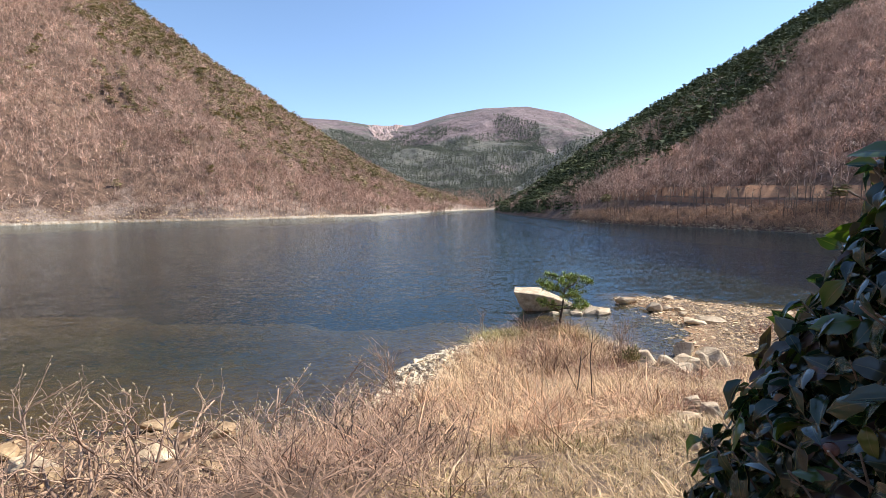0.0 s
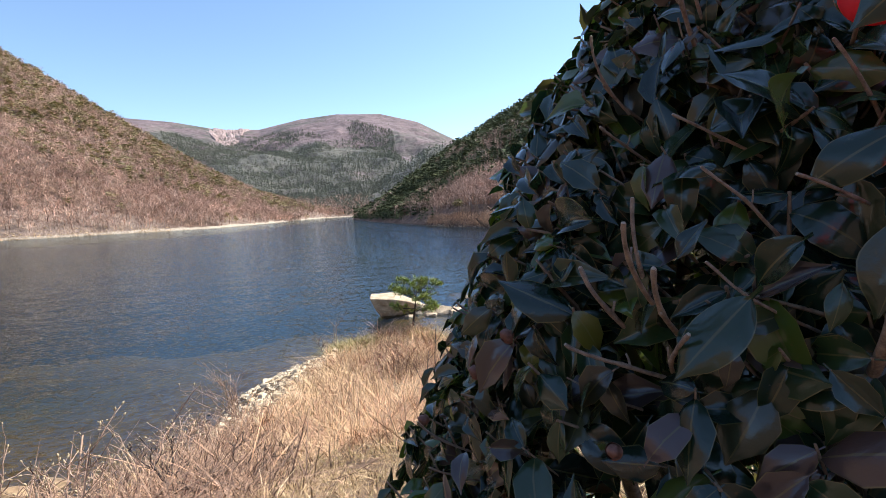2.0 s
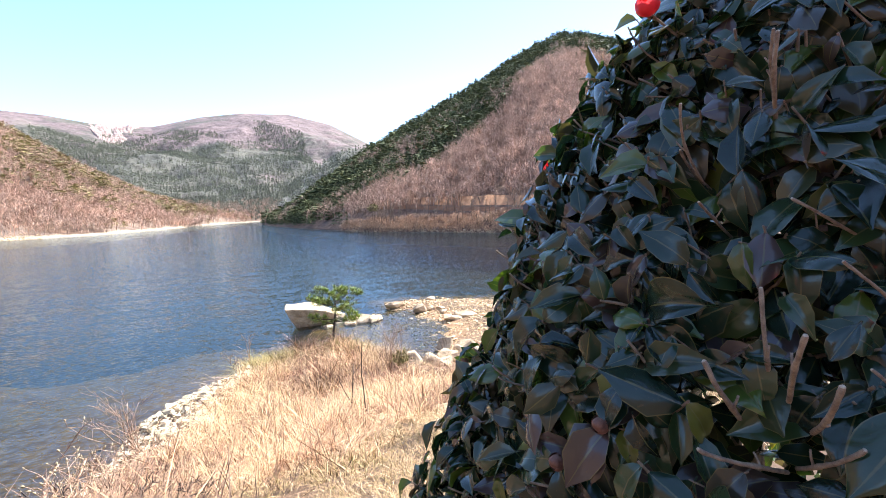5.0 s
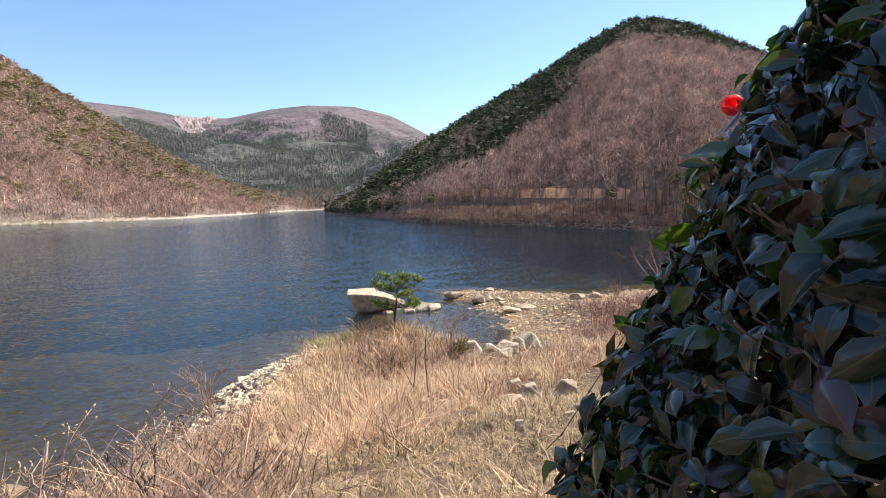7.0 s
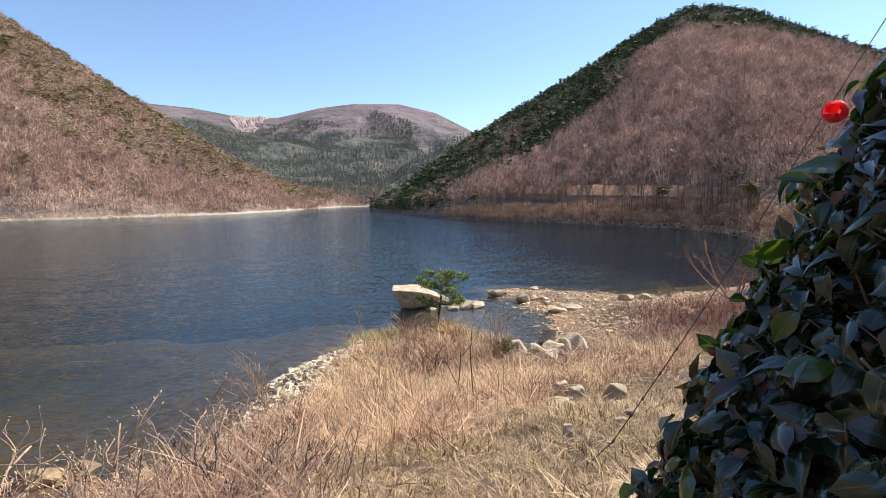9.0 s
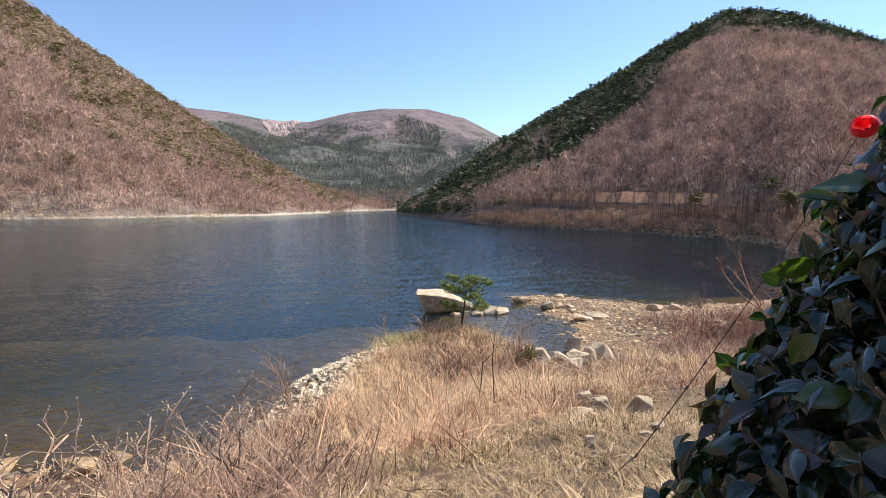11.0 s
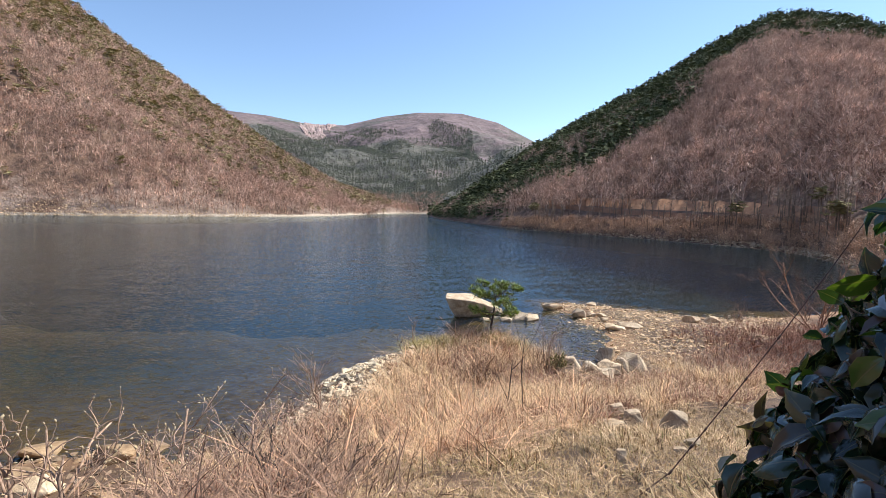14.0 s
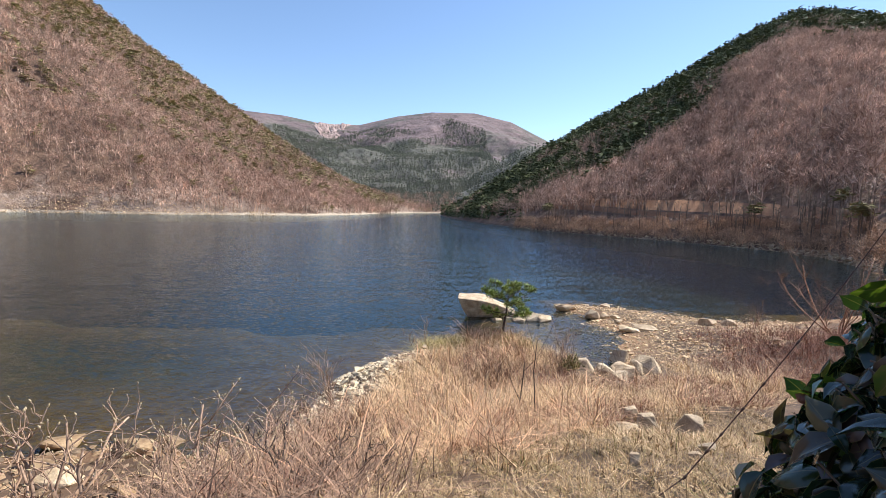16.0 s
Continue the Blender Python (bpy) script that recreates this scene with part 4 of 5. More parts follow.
P = west.at(rng.uniform(0.2, 0.62, 2600), 0.03 * rng.random(2600) ** 2.2)
scatter("far_shore_rocks", CHIPS, P, rng.uniform(0.15, 0.5, len(P)) * (1 + (rng.random(len(P)) < 0.15)), GRAVEL, "broken pale rocks along the foot of the hillside", "stones", (1.0, 1.8))
P = east.at(rng.uniform(0.3, 0.9, 1100), rng.uniform(0.0005, 0.007, 1100))
scatter("shore_rocks", CHIPS, P, rng.uniform(0.2, 0.75, len(P)), ROCK, "broken stones along the foot of the wooded hill", "stones", (1.0, 1.8))


# ---- bare shrubs, saplings, stalks ----
def grow(geo, buds, start, way, length, radius, depth, r, wander=0.25, fork=3, rise=0.25):
    """One stem with its side shoots; buds gather at the tips."""
    pts, radii, p, d = [start], [radius], start.copy(), way.normalized()
    steps = 5
    for i in range(steps):
        d = (d + Vector((r.gauss(0, wander), r.gauss(0, wander), r.gauss(0, wander) + rise * 0.3))).normalized()
        p = p + d * (length / steps)
        pts.append(p.copy())
        radii.append(max(radius * (1 - 0.55 * (i + 1) / steps), 0.004))
    geo.tube(pts, radii, 5 if radius > 0.008 else 4)
    if buds is not None and depth <= 1:
        buds.append((pts[-1], d, radius))
    if depth > 0:
        for k in range(fork):
            i = r.randint(1, steps - 1) if k else steps - 1
            side = Vector((r.gauss(0, 1), r.gauss(0, 1), r.gauss(0, 0.6) + 0.35)).normalized()
            grow(geo, buds, pts[i], (d * 0.7 + side * 0.8), length * r.uniform(0.38, 0.62), radii[i] * 0.72, depth - 1, r, wander, fork, rise)


def bud_geo(buds, r, size):
    g = Geo()
    for p, d, radius in buds:
        s = size * r.uniform(0.7, 1.3)
        g.tube([p - d * s * 0.3, p + d * s * 0.3, p + d * s * 0.9, p + d * s * 1.6], [radius * 0.4, s * 0.5, s * 0.45, s * 0.08], 5)
    return g


def shrub(name, x, y, stems, height, radius, seed, label, bark, spread=0.5, depth=3, fork=3, bud=0.012, wander=0.16, tilt=(0, 0)):
    """A leafless shrub: woody stems, and swelling buds as a part of their own."""
    r = random.Random(seed)
    z = on_ground(x, y, 0.03)
    top = new(name)
    top.location = (x, y, z)
    wood, buds = Geo(), []
    for k in range(stems):
        a = 6.283 * (k + r.random()) / stems
        way = Vector((math.cos(a) * spread + tilt[0], math.sin(a) * spread + tilt[1], 1.0))
        grow(wood, buds, Vector((r.gauss(0, 0.04), r.gauss(0, 0.04), 0)), way, height * r.uniform(0.5, 0.75), radius * r.uniform(0.7, 1.1), depth, r, wander, fork)
    part("woody_frame", wood, bark, top)
    if bud:
        part("bud_cluster", bud_geo(buds, r, bud), BUD_TAN, top, "pale swelling buds")["kind"] = "stuff"
    return tagged(top, label, "shrub", "bare shrubs on the bank")


PALE = "bare pinkish-brown shrub with pale swelling buds on the bank"
for x, y, stems, h, rad, seed, tilt in ((-4.3, 5.3, 4, 1.15, 0.017, 11, (-0.1, 0.1)), (-5.4, 5.6, 3, 1.0, 0.015, 12, (-0.3, 0.0)), (-3.0, 5.6, 3, 0.95, 0.014, 13, (0.1, 0.1)), (-2.35, 5.6, 4, 1.0, 0.016, 14, (-0.2, 0.2)),
                                        (-1.7, 6.2, 4, 1.05, 0.014, 15, (-0.3, 0.2)), (-6.6, 6.0, 3, 0.9, 0.014, 16, (-0.2, 0.1)), (-3.7, 4.6, 3, 0.9, 0.014, 17, (0.0, 0.2)), (-4.9, 4.6, 3, 0.9, 0.014, 18, (-0.3, 0.2)), (-2.7, 4.8, 3, 0.9, 0.014, 19, (-0.1, 0.3)), (-1.9, 4.9, 3, 0.9, 0.013, 20, (0.1, 0.3)), (-5.9, 5.0, 3, 0.9, 0.014, 26, (-0.1, 0.2)), (-2.1, 7.0, 4, 0.9, 0.012, 27, (-0.2, 0.2))):
    shrub("bare_shrub", x * 1.12, y + 1.0, stems, h * (2.8 if x < -3.8 else 2.5), rad * 2.3, seed, PALE, TWIG_PALE, 0.85, 2, 4, 0.027, 0.34, tilt)
for x, y, stems, h, rad, seed in ((-1.25, 10.3, 9, 1.9, 0.013, 21), (-1.3, 7.9, 6, 1.0, 0.009, 22), (-2.0, 8.2, 6, 0.9, 0.009, 24), (0.9, 13.4, 4, 0.9, 0.007, 23)):
    shrub("twiggy_bush", x, y, stems, h, rad, seed, "thin-stemmed leafless bush over the stone bank", TWIG_PALE if seed == 21 else TWIG, 0.55, 2, 3, 0.0, 0.12, (-0.55, -0.1) if seed == 21 else (0, 0))
shrub("dark_shrub", -1.0, 4.3, 4, 0.75, 0.02, 31, "dark-stemmed leafless shrub low on the bank", TWIG_DARK, 0.75, 3, 3, 0.009, 0.17, (0.35, 0.1))
shrub("dark_shrub", -0.3, 4.9, 3, 0.7, 0.014, 32, "dark-stemmed leafless shrub low on the bank", TWIG_DARK, 0.8, 3, 3, 0.008, 0.17, (0.3, 0.2))
shrub("bare_tree", 17.9, 15.8, 6, 5.0, 0.045, 41, "many-stemmed bare grey tree beyond the stony spit", TWIG, 0.6, 4, 3, 0.0, 0.14, (-0.25, 0.1))
shrub("bare_shrub", 16.0, 17.9, 5, 1.5, 0.014, 42, "small leafless bush at the edge of the spit", TWIG, 0.6, 3, 3, 0.0, 0.16)
shrub("bare_shrub", 18.0, 17.0, 6, 2.2, 0.016, 43, "small leafless bush at the edge of the spit", TWIG, 0.6, 3, 3, 0.0, 0.16)
for x, y, h, seed in ((2.75, 7.6, 1.25, 51), (2.65, 8.6, 0.95, 52), (4.6, 11.2, 1.1, 53), (5.0, 11.6, 1.0, 54), (4.75, 11.8, 1.15, 55), (1.2, 14.2, 0.9, 56)):
    shrub("dead_stalk", x, y, 1 if seed < 53 else 5, h * 1.75, 0.016 if seed < 53 else 0.008, seed, "thin dead upright stalk among the grass", TWIG_DARK if seed < 53 else TWIG_PALE, 0.12, 1, 2, 0.0, 0.05)


# ---- the young pine on the point ----
def needle_tuft(geo, c, d, r, size):
    for k in range(18):
        w = (d * 0.55 + Vector((r.gauss(0, 0.6), r.gauss(0, 0.6), r.gauss(0, 0.5) + 0.15))).normalized()
        s = w.cross(Vector((0.3, 0.2, 1))).normalized() * 0.011
        tip = c + w * size * r.uniform(0.7, 1.2)
        geo.add([c - s, c + s, tip], [(0, 1, 2)])


def pine_tree(x, y, height, seed):
    r = random.Random(seed)
    top = new("young_pine")
    top.location = (x, y, on_ground(x, y, 0.05))
    trunk, limbs, leaves = Geo(), Geo(), Geo()
    stem = [Vector((0.0, 0, 0)), Vector((0.02, 0, height * 0.3)), Vector((0.1, 0.02, height * 0.55)), Vector((0.13, 0.0, height * 0.78)), Vector((0.2, 0.02, height))]
    trunk.tube(stem, [0.045, 0.04, 0.034, 0.024, 0.008], 7)
    rows = [(2, 0.98, -2.9, 0.15), (2, 0.7, -0.25, 0.0), (2, 0.8, 0.5, 0.05), (2, 0.75, 2.4, 0.1), (3, 0.85, -2.7, 0.25), (3, 0.95, 0.15, 0.3), (3, 0.7, 1.4, 0.3), (3, 0.75, -1.3, 0.2), (3, 0.8, 3.0, 0.35), (4, 0.6, 0.4, 0.4), (4, 0.55, 2.6, 0.35), (4, 0.5, -1.6, 0.4)]
    for i, l, a, up in rows:
        base = stem[i] + Vector((0, 0, r.uniform(-0.15, 0.1)))
        way = Vector((math.cos(a), math.sin(a), up))
        pts = [base, base + way * l * 0.35, base + way * l * 0.7 + Vector((0, 0, 0.03)), base + way * l + Vector((0, 0, 0.09))]
        limbs.tube(pts, [0.02, 0.016, 0.011, 0.005], 5)
        for j in range(16):
            t = r.uniform(0.3, 1.05)
            k = min(int(t * 3), 2)
            p = pts[k] + (pts[k + 1] - pts[k]) * (t * 3 - k)
            off = Vector((r.gauss(0, 0.15), r.gauss(0, 0.15), abs(r.gauss(0, 0.06))))
            limbs.tube([p, p + off], [0.005, 0.003], 3)
            for m in range(3):
                needle_tuft(leaves, p + off * (0.6 + 0.25 * m), off.normalized(), r, 0.15)
    part("trunk", trunk, TWIG_DARK, top)
    part("limbs", limbs, TWIG_DARK, top)
    part("needles", leaves, PINE_NEEDLE, top, "fresh green pine needles in flat tufts", False)
    return tagged(top, "young green pine leaning on the grassy point", "pine tree")


pine_tree(3.95, 15.0, 1.62, 5)
low = Geo()
for k in range(60):
    needle_tuft(low, Vector((random.gauss(0, 0.16), random.gauss(0, 0.16), 0.12 + abs(random.gauss(0, 0.14)))), Vector((random.gauss(0, 0.4), random.gauss(0, 0.4), 1)).normalized(), random, 0.13)
seedling = part("pine_seedling", low, PINE_OLIVE, soft=False)
seedling.location = (4.95, 11.5, on_ground(4.95, 11.5) + 0.1)
tagged(seedling, "small dull green pine seedling in dry grass", "pine seedling")


# ---- pines and trunks along the far road ----
def shore_pine(height, seed, crown):
    r = random.Random(seed)
    top = new("shore_pine")
    trunk, leaves = Geo(), Geo()
    trunk.tube([(0, 0, -0.3), (r.gauss(0, 0.08), r.gauss(0, 0.08), height * 0.5), (r.gauss(0, 0.15), r.gauss(0, 0.15), height)], [0.09, 0.07, 0.02], 6)
    for k in range(9):
        a, z = 6.283 * r.random(), height * r.uniform(0.5, 0.95)
        l = height * 0.2 * r.uniform(0.6, 1.2)
        trunk.tube([(0, 0, z), (math.cos(a) * l, math.sin(a) * l, z + l * 0.45)], [0.035, 0.012], 3)
    part("trunk", trunk, TRUNK, top)
    if crown:
        for k in range(crown):
            a, z = 6.283 * r.random(), height * r.uniform(0.66, 1.02)
            l = height * 0.24 * r.random() ** 0.5
            c = Vector((math.cos(a) * l, math.sin(a) * l, z))
            for j in range(5):
                q = [c + Vector((r.gauss(0, 0.36), r.gauss(0, 0.36), r.gauss(0, 0.12))) for _ in range(3)]
                leaves.add(q, [(0, 1, 2)])
        part("crown", leaves, PINE_OLIVE, top, "flat ragged crown of dark needles", False)
    return tagged(top, "tall pine with a bare trunk above the lake shore" if crown else "slim leafless tree trunk above the lake shore", "tree", "trees along the far shore")


KINDS = [shore_pine(4.6, 61, 34), shore_pine(4.2, 62, 24), shore_pine(4.6, 63, 0), shore_pine(3.8, 64, 0), shore_pine(4.2, 65, 0)]
U = np.sort(rng.uniform(0.34, 0.76, 120))
spots = east.at(U, rng.uniform(0.012, 0.045, 120))
for k, p in enumerate(spots):
    kind = KINDS[rng.choice([0, 1, 2, 3, 4], p=[0.01, 0.02, 0.33, 0.32, 0.32])]
    m = Matrix.LocRotScale(Vector(p), Euler((0, 0, 6.28 * rng.random())), None)
    if k < 5:
        KINDS[k].matrix_basis = m
    else:
        copy_thing(kind, m)

# the pale forest road cut into the eastern slope
n = 90
u = np.linspace(0.33, 0.74, n)
rz = np.interp(u, np.linspace(0, 1, len(east.ridge)), east.ridge[:, 2])
v = (np.interp(u, [0.33, 0.6, 0.83], [5.6, 3.7, 2.9]) / rz) ** (1 / 0.95)
rows = []
for dv, dz in ((-0.004, -0.4), (0.0, 0.75), (0.010, 0.85), (0.017, 1.7), (0.022, 0.9)):
    q = east.at(u, v + dv)
    if dz in (0.75, 0.85):
        q[:, 2] = east.at(u, v)[:, 2] + dz
    else:
        q[:, 2] += dz - 0.4 - (np.interp(u, [0.33, 0.5, 0.62, 0.74], [0, 0, 0.8, 1.3]) if dz > 1 else 0) + (0.35 * fbm(u * 60, u * 0, 91, 3) + 0.25 if dz > 1 else 0)
    rows.append(q)
road = new("road", mesh_from("road", np.concatenate(rows), grid_faces(n, len(rows)), True))
road.data.materials.append(plain("road_cut", (0.27, 0.13, 0.07), (0.46, 0.25, 0.14), 0.6, 0.9, 0.4, 0.1))
tagged(road, "pale dirt forest road cut along the eastern slope", "road", kind="structure")

# the bare cliff in the notch of the far ridge
cu, cv = np.meshgrid(np.linspace(0.290, 0.418, 70), np.linspace(0.76, 1.0, 40))
Q = massif.at(cu, cv)
Q[..., 2] += -9 * smooth(0.81, 0.76, cv) + 7 * fbm(cu * 90, cv * 14, 81, 4) + 3 - 55 * np.maximum(np.abs((cu - 0.335 - 0.08 * (cv - 0.76)) / 0.060) - (0.18 + 0.75 * ((cv - 0.76) / 0.24) ** 1.4) - 0.5 * fbm(cu * 70, cv * 25, 83, 3), 0)
cliff = new("cliff", mesh_from("cliff", Q.reshape(-1, 3), grid_faces(70, 40)))
cliff.data.materials.append(CLIFF)
tagged(cliff, "pale pink bare rock cliff in the mountain notch", "cliff", kind="structure")

# ---- rusty stay wire ----
wire = Geo()
a, b = Vector((2.83, 3.52, 2.74)), Vector((5.95, 3.95, 6.15))
pts = [a + (b - a) * (k / 40) + Vector((0, 0, -0.10 * math.sin(math.pi * min(k / 40, 1)))) for k in range(67)]
pts.insert(0, Vector((2.45, 3.4, on_ground(2.45, 3.4) + 0.02)))
wire.tube(pts, [0.0055] * len(pts), 6)
stay = tagged(part("stay_wire", wire, RUST), "thin rusty stay wire rising from the bank", "wire")
for k in (1, 4, 6, 9, 12, 17):
    knot = Geo()
    d = (pts[k + 1] - pts[k]).normalized()
    knot.tube([pts[k] - d * 0.035, pts[k] - d * 0.01, pts[k] + d * 0.01, pts[k] + d * 0.035], [0.006, 0.013, 0.012, 0.006], 6)
    part("knot", knot, RUST, stay)


# ---- the camellia shrub ----
def leaf_material(name="camellia_leaf", dark=False):
    m, nt, bsdf = shader(name)
    out = nt.nodes["Material Output"]
    rnd = nt.nodes.new("ShaderNodeNewGeometry").outputs["Random Per Island"]
    obj = nt.nodes.new("ShaderNodeObjectInfo").outputs["Random"]
    add = nt.nodes.new("ShaderNodeMath")
    add.operation = "ADD"
    nt.links.new(rnd, add.inputs[0])
    nt.links.new(obj, add.inputs[1])
    wrap = nt.nodes.new("ShaderNodeMath")
    wrap.operation = "FRACT"
    nt.links.new(add.outputs[0], wrap.inputs[0])
    tone = ramp(nt, wrap.outputs[0], [(0.0, (0.008, 0.020, 0.015)), (0.42, (0.016, 0.036, 0.021)), (0.60, (0.034, 0.060, 0.022)), (0.76, (0.050, 0.036, 0.036)), (0.87, (0.088, 0.058, 0.054)), (0.92, (0.065, 0.105, 0.02)), (0.986, (0.075, 0.10, 0.022)), (0.9985, (0.16, 0.13, 0.025))])
    if dark:
        tone = (0.020, 0.042, 0.032)
    spots = noisy(nt, 90.0, 4, 0.7)
    colour = mixed(nt, ramp(nt, spots, [(0.62, (0, 0, 0)), (0.75, (0.5, 0.5, 0.5))]), tone, (0.13, 0.08, 0.035))
    # pale midrib, and a pale margin that paints the highlight along the edge
    uv = nt.nodes.new("ShaderNodeUVMap")
    split = nt.nodes.new("ShaderNodeSeparateXYZ")
    nt.links.new(uv.outputs[0], split.inputs[0])
    rib_and_glint = ramp(nt, split.outputs[0], [(0.0, (0.55, 0.55, 0.55)), (0.035, (0.5, 0.5, 0.5)), (0.07, (0, 0, 0)), (0.94, (0, 0, 0)), (0.985, (0.7, 0.7, 0.7))])
    colour = mixed(nt, rib_and_glint, colour, (0.16, 0.14, 0.06))
    nt.links.new(colour, bsdf.inputs["Base Color"])
    bsdf.inputs["Roughness"].default_value = 0.2
    bsdf.inputs["Specular IOR Level"].default_value = 0.56
    bsdf.inputs["Coat Weight"].default_value, bsdf.inputs["Coat Roughness"].default_value = 0.4, 0.1
    bumped(nt, bsdf, noisy(nt, 160.0, 3, 0.6), 0.25, 0.002)
    thin = nt.nodes.new("ShaderNodeBsdfTranslucent")
    nt.links.new(mixed(nt, 1.0, colour, (3.2, 3.6, 1.2), "MULTIPLY"), thin.inputs[0])
    mix = nt.nodes.new("ShaderNodeMixShader")
    mix.inputs[0].default_value = 0.15
    nt.links.new(bsdf.outputs[0], mix.inputs[1])
    nt.links.new(thin.outputs[0], mix.inputs[2])
    nt.links.new(mix.outputs[0], out.inputs[0])
    return m


def petal_material(name, colour, glow):
    m, nt, bsdf = shader(name)
    out = nt.nodes["Material Output"]
    tone = mixed(nt, ramp(nt, noisy(nt, 70.0, 4, 0.6), [(0.35, (0, 0, 0)), (0.7, (1, 1, 1))]), colour, tuple(min(1, c * 1.25 + 0.02) for c in colour))
    nt.links.new(tone, bsdf.inputs["Base Color"])
    bsdf.inputs["Roughness"].default_value = 0.5
    thin = node(nt, "ShaderNodeBsdfTranslucent", Color=(*glow, 1))
    mix = nt.nodes.new("ShaderNodeMixShader")
    mix.inputs[0].default_value = 0.4
    nt.links.new(bsdf.outputs[0], mix.inputs[1])
    nt.links.new(thin.outputs[0], mix.inputs[2])
    nt.links.new(mix.outputs[0], out.inputs[0])
    bumped(nt, bsdf, noisy(nt, 220.0, 3, 0.6), 0.2, 0.001)
    return m


LEAF = leaf_material()
STEM = plain("camellia_bark", (0.14, 0.09, 0.062), (0.46, 0.34, 0.24), 110.0, 0.85, 0.5, 0.002)
STEM_YOUNG = plain("camellia_twig", (0.12, 0.075, 0.045), (0.32, 0.22, 0.135), 80.0, 0.7, 0.3, 0.001)
CUT = plain("cut_wood", (0.42, 0.34, 0.24), (0.62, 0.52, 0.40), 90.0, 0.8, 0.3, 0.001)
PETAL = petal_material("red_petal", (0.76, 0.032, 0.05), (0.95, 0.10, 0.115))
STAMEN = petal_material("yellow_stamen", (0.98, 0.50, 0.06), (1.0, 0.58, 0.09))
FILAMENT = petal_material("stamen_column", (0.90, 0.30, 0.13), (0.95, 0.36, 0.15))
BUD_SCALE = plain("camellia_bud_scale", (0.14, 0.055, 0.04), (0.30, 0.14, 0.09), 90.0, 0.6, 0.3, 0.001)

AX, AY = 1.22, -0.21


def bush_radius(z):
    return np.interp(z, [3.6, 4.2, 4.57, 4.95, 5.2, 5.4, 5.6, 5.78, 5.92], [0.8, 0.95, 0.86, 0.70, 0.60, 0.49, 0.36, 0.22, 0.04])


def leaf_shape(rows, cols, length, width, fold, curl, twist=0.0, wave=0.0):
    """A drawn-out oval leaf along +y on a short stalk: folded at the midrib, its margins and tip curling down."""
    verts, faces = [], []
    for i in range(rows + 1):
        t = max(0.0, 0.5 - 0.5 * math.cos(math.pi * (i - 1) / (rows - 1))) if i else 0.0
        w = width * 0.5 * max(math.sin(math.pi * t ** 0.88), 0.0) ** 0.8 * (1 - 0.3 * t ** 3) * (1 - 0.45 * max(0.0, (t - 0.72) / 0.28))
        w = max(w, 0.0011)
        y, z0 = length * t * (1 - 0.25 * curl * curl * t) - (0.011 if not i else 0), -curl * length * t * t * 0.6
        for j in range(cols + 1):
            s = 2 * j / cols - 1
            z = z0 + fold * w * abs(s) ** 1.2 - 0.55 * w * s * s + wave * width * math.sin(9 * t + 2 * s) * abs(s) + twist * s * w * t
            verts.append((s * w * (1 - 0.12 * fold), y, z))
    c = cols + 1
    for i in range(rows):
        for j in range(cols):
            a = i * c + j
            faces.append((a, a + 1, a + 1 + c, a + c))
    return np.array(verts), np.array(faces)


def ribbed(me, cols):
    """Lay a leaf's midrib at 0 and its margin at 1."""
    layer = me.uv_layers.new(name="rib_and_glint")
    ids = np.zeros(len(me.loops), np.int32)
    me.loops.foreach_get("vertex_index", ids)
    across = np.abs(2 * (ids % (cols + 1)) / cols - 1)
    layer.data.foreach_set("uv", np.stack([across, across * 0], -1).ravel())
    return me


def facing(normal, along):
    """A turn whose y goes along and whose z is near normal."""
    y = Vector(along).normalized()
    z = Vector(normal)
    z = (z - y * z.dot(y)).normalized()
    x = y.cross(z)
    return Matrix((x, y, z)).transposed()


VIEW_LEAVES = [
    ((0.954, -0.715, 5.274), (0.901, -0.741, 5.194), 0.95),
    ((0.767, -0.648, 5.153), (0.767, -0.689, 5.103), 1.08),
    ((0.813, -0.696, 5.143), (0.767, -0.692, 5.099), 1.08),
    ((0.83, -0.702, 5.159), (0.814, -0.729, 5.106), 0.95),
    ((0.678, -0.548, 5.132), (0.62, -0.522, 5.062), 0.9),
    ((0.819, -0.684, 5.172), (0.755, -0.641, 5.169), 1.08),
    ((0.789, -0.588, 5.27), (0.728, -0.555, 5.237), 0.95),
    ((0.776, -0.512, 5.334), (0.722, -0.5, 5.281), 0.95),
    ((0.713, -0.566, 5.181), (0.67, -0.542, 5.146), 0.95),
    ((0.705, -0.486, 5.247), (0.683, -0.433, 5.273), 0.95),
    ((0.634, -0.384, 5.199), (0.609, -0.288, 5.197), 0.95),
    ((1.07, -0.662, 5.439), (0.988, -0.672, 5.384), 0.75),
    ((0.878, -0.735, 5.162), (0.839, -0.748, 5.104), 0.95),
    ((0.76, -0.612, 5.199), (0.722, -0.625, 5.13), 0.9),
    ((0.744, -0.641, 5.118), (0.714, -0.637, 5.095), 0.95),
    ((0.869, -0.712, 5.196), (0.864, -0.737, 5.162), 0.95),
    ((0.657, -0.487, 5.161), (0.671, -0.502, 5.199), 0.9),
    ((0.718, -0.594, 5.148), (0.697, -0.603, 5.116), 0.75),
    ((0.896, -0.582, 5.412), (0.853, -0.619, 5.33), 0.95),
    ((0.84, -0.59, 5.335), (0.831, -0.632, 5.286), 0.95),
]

camellia = new("camellia_shrub")
camellia.location = (AX, AY, on_ground(AX, AY))
BASE = Vector(camellia.location)
tagged(camellia, "clipped evergreen camellia shrub with glossy dark leaves and pruned stems", "shrub")

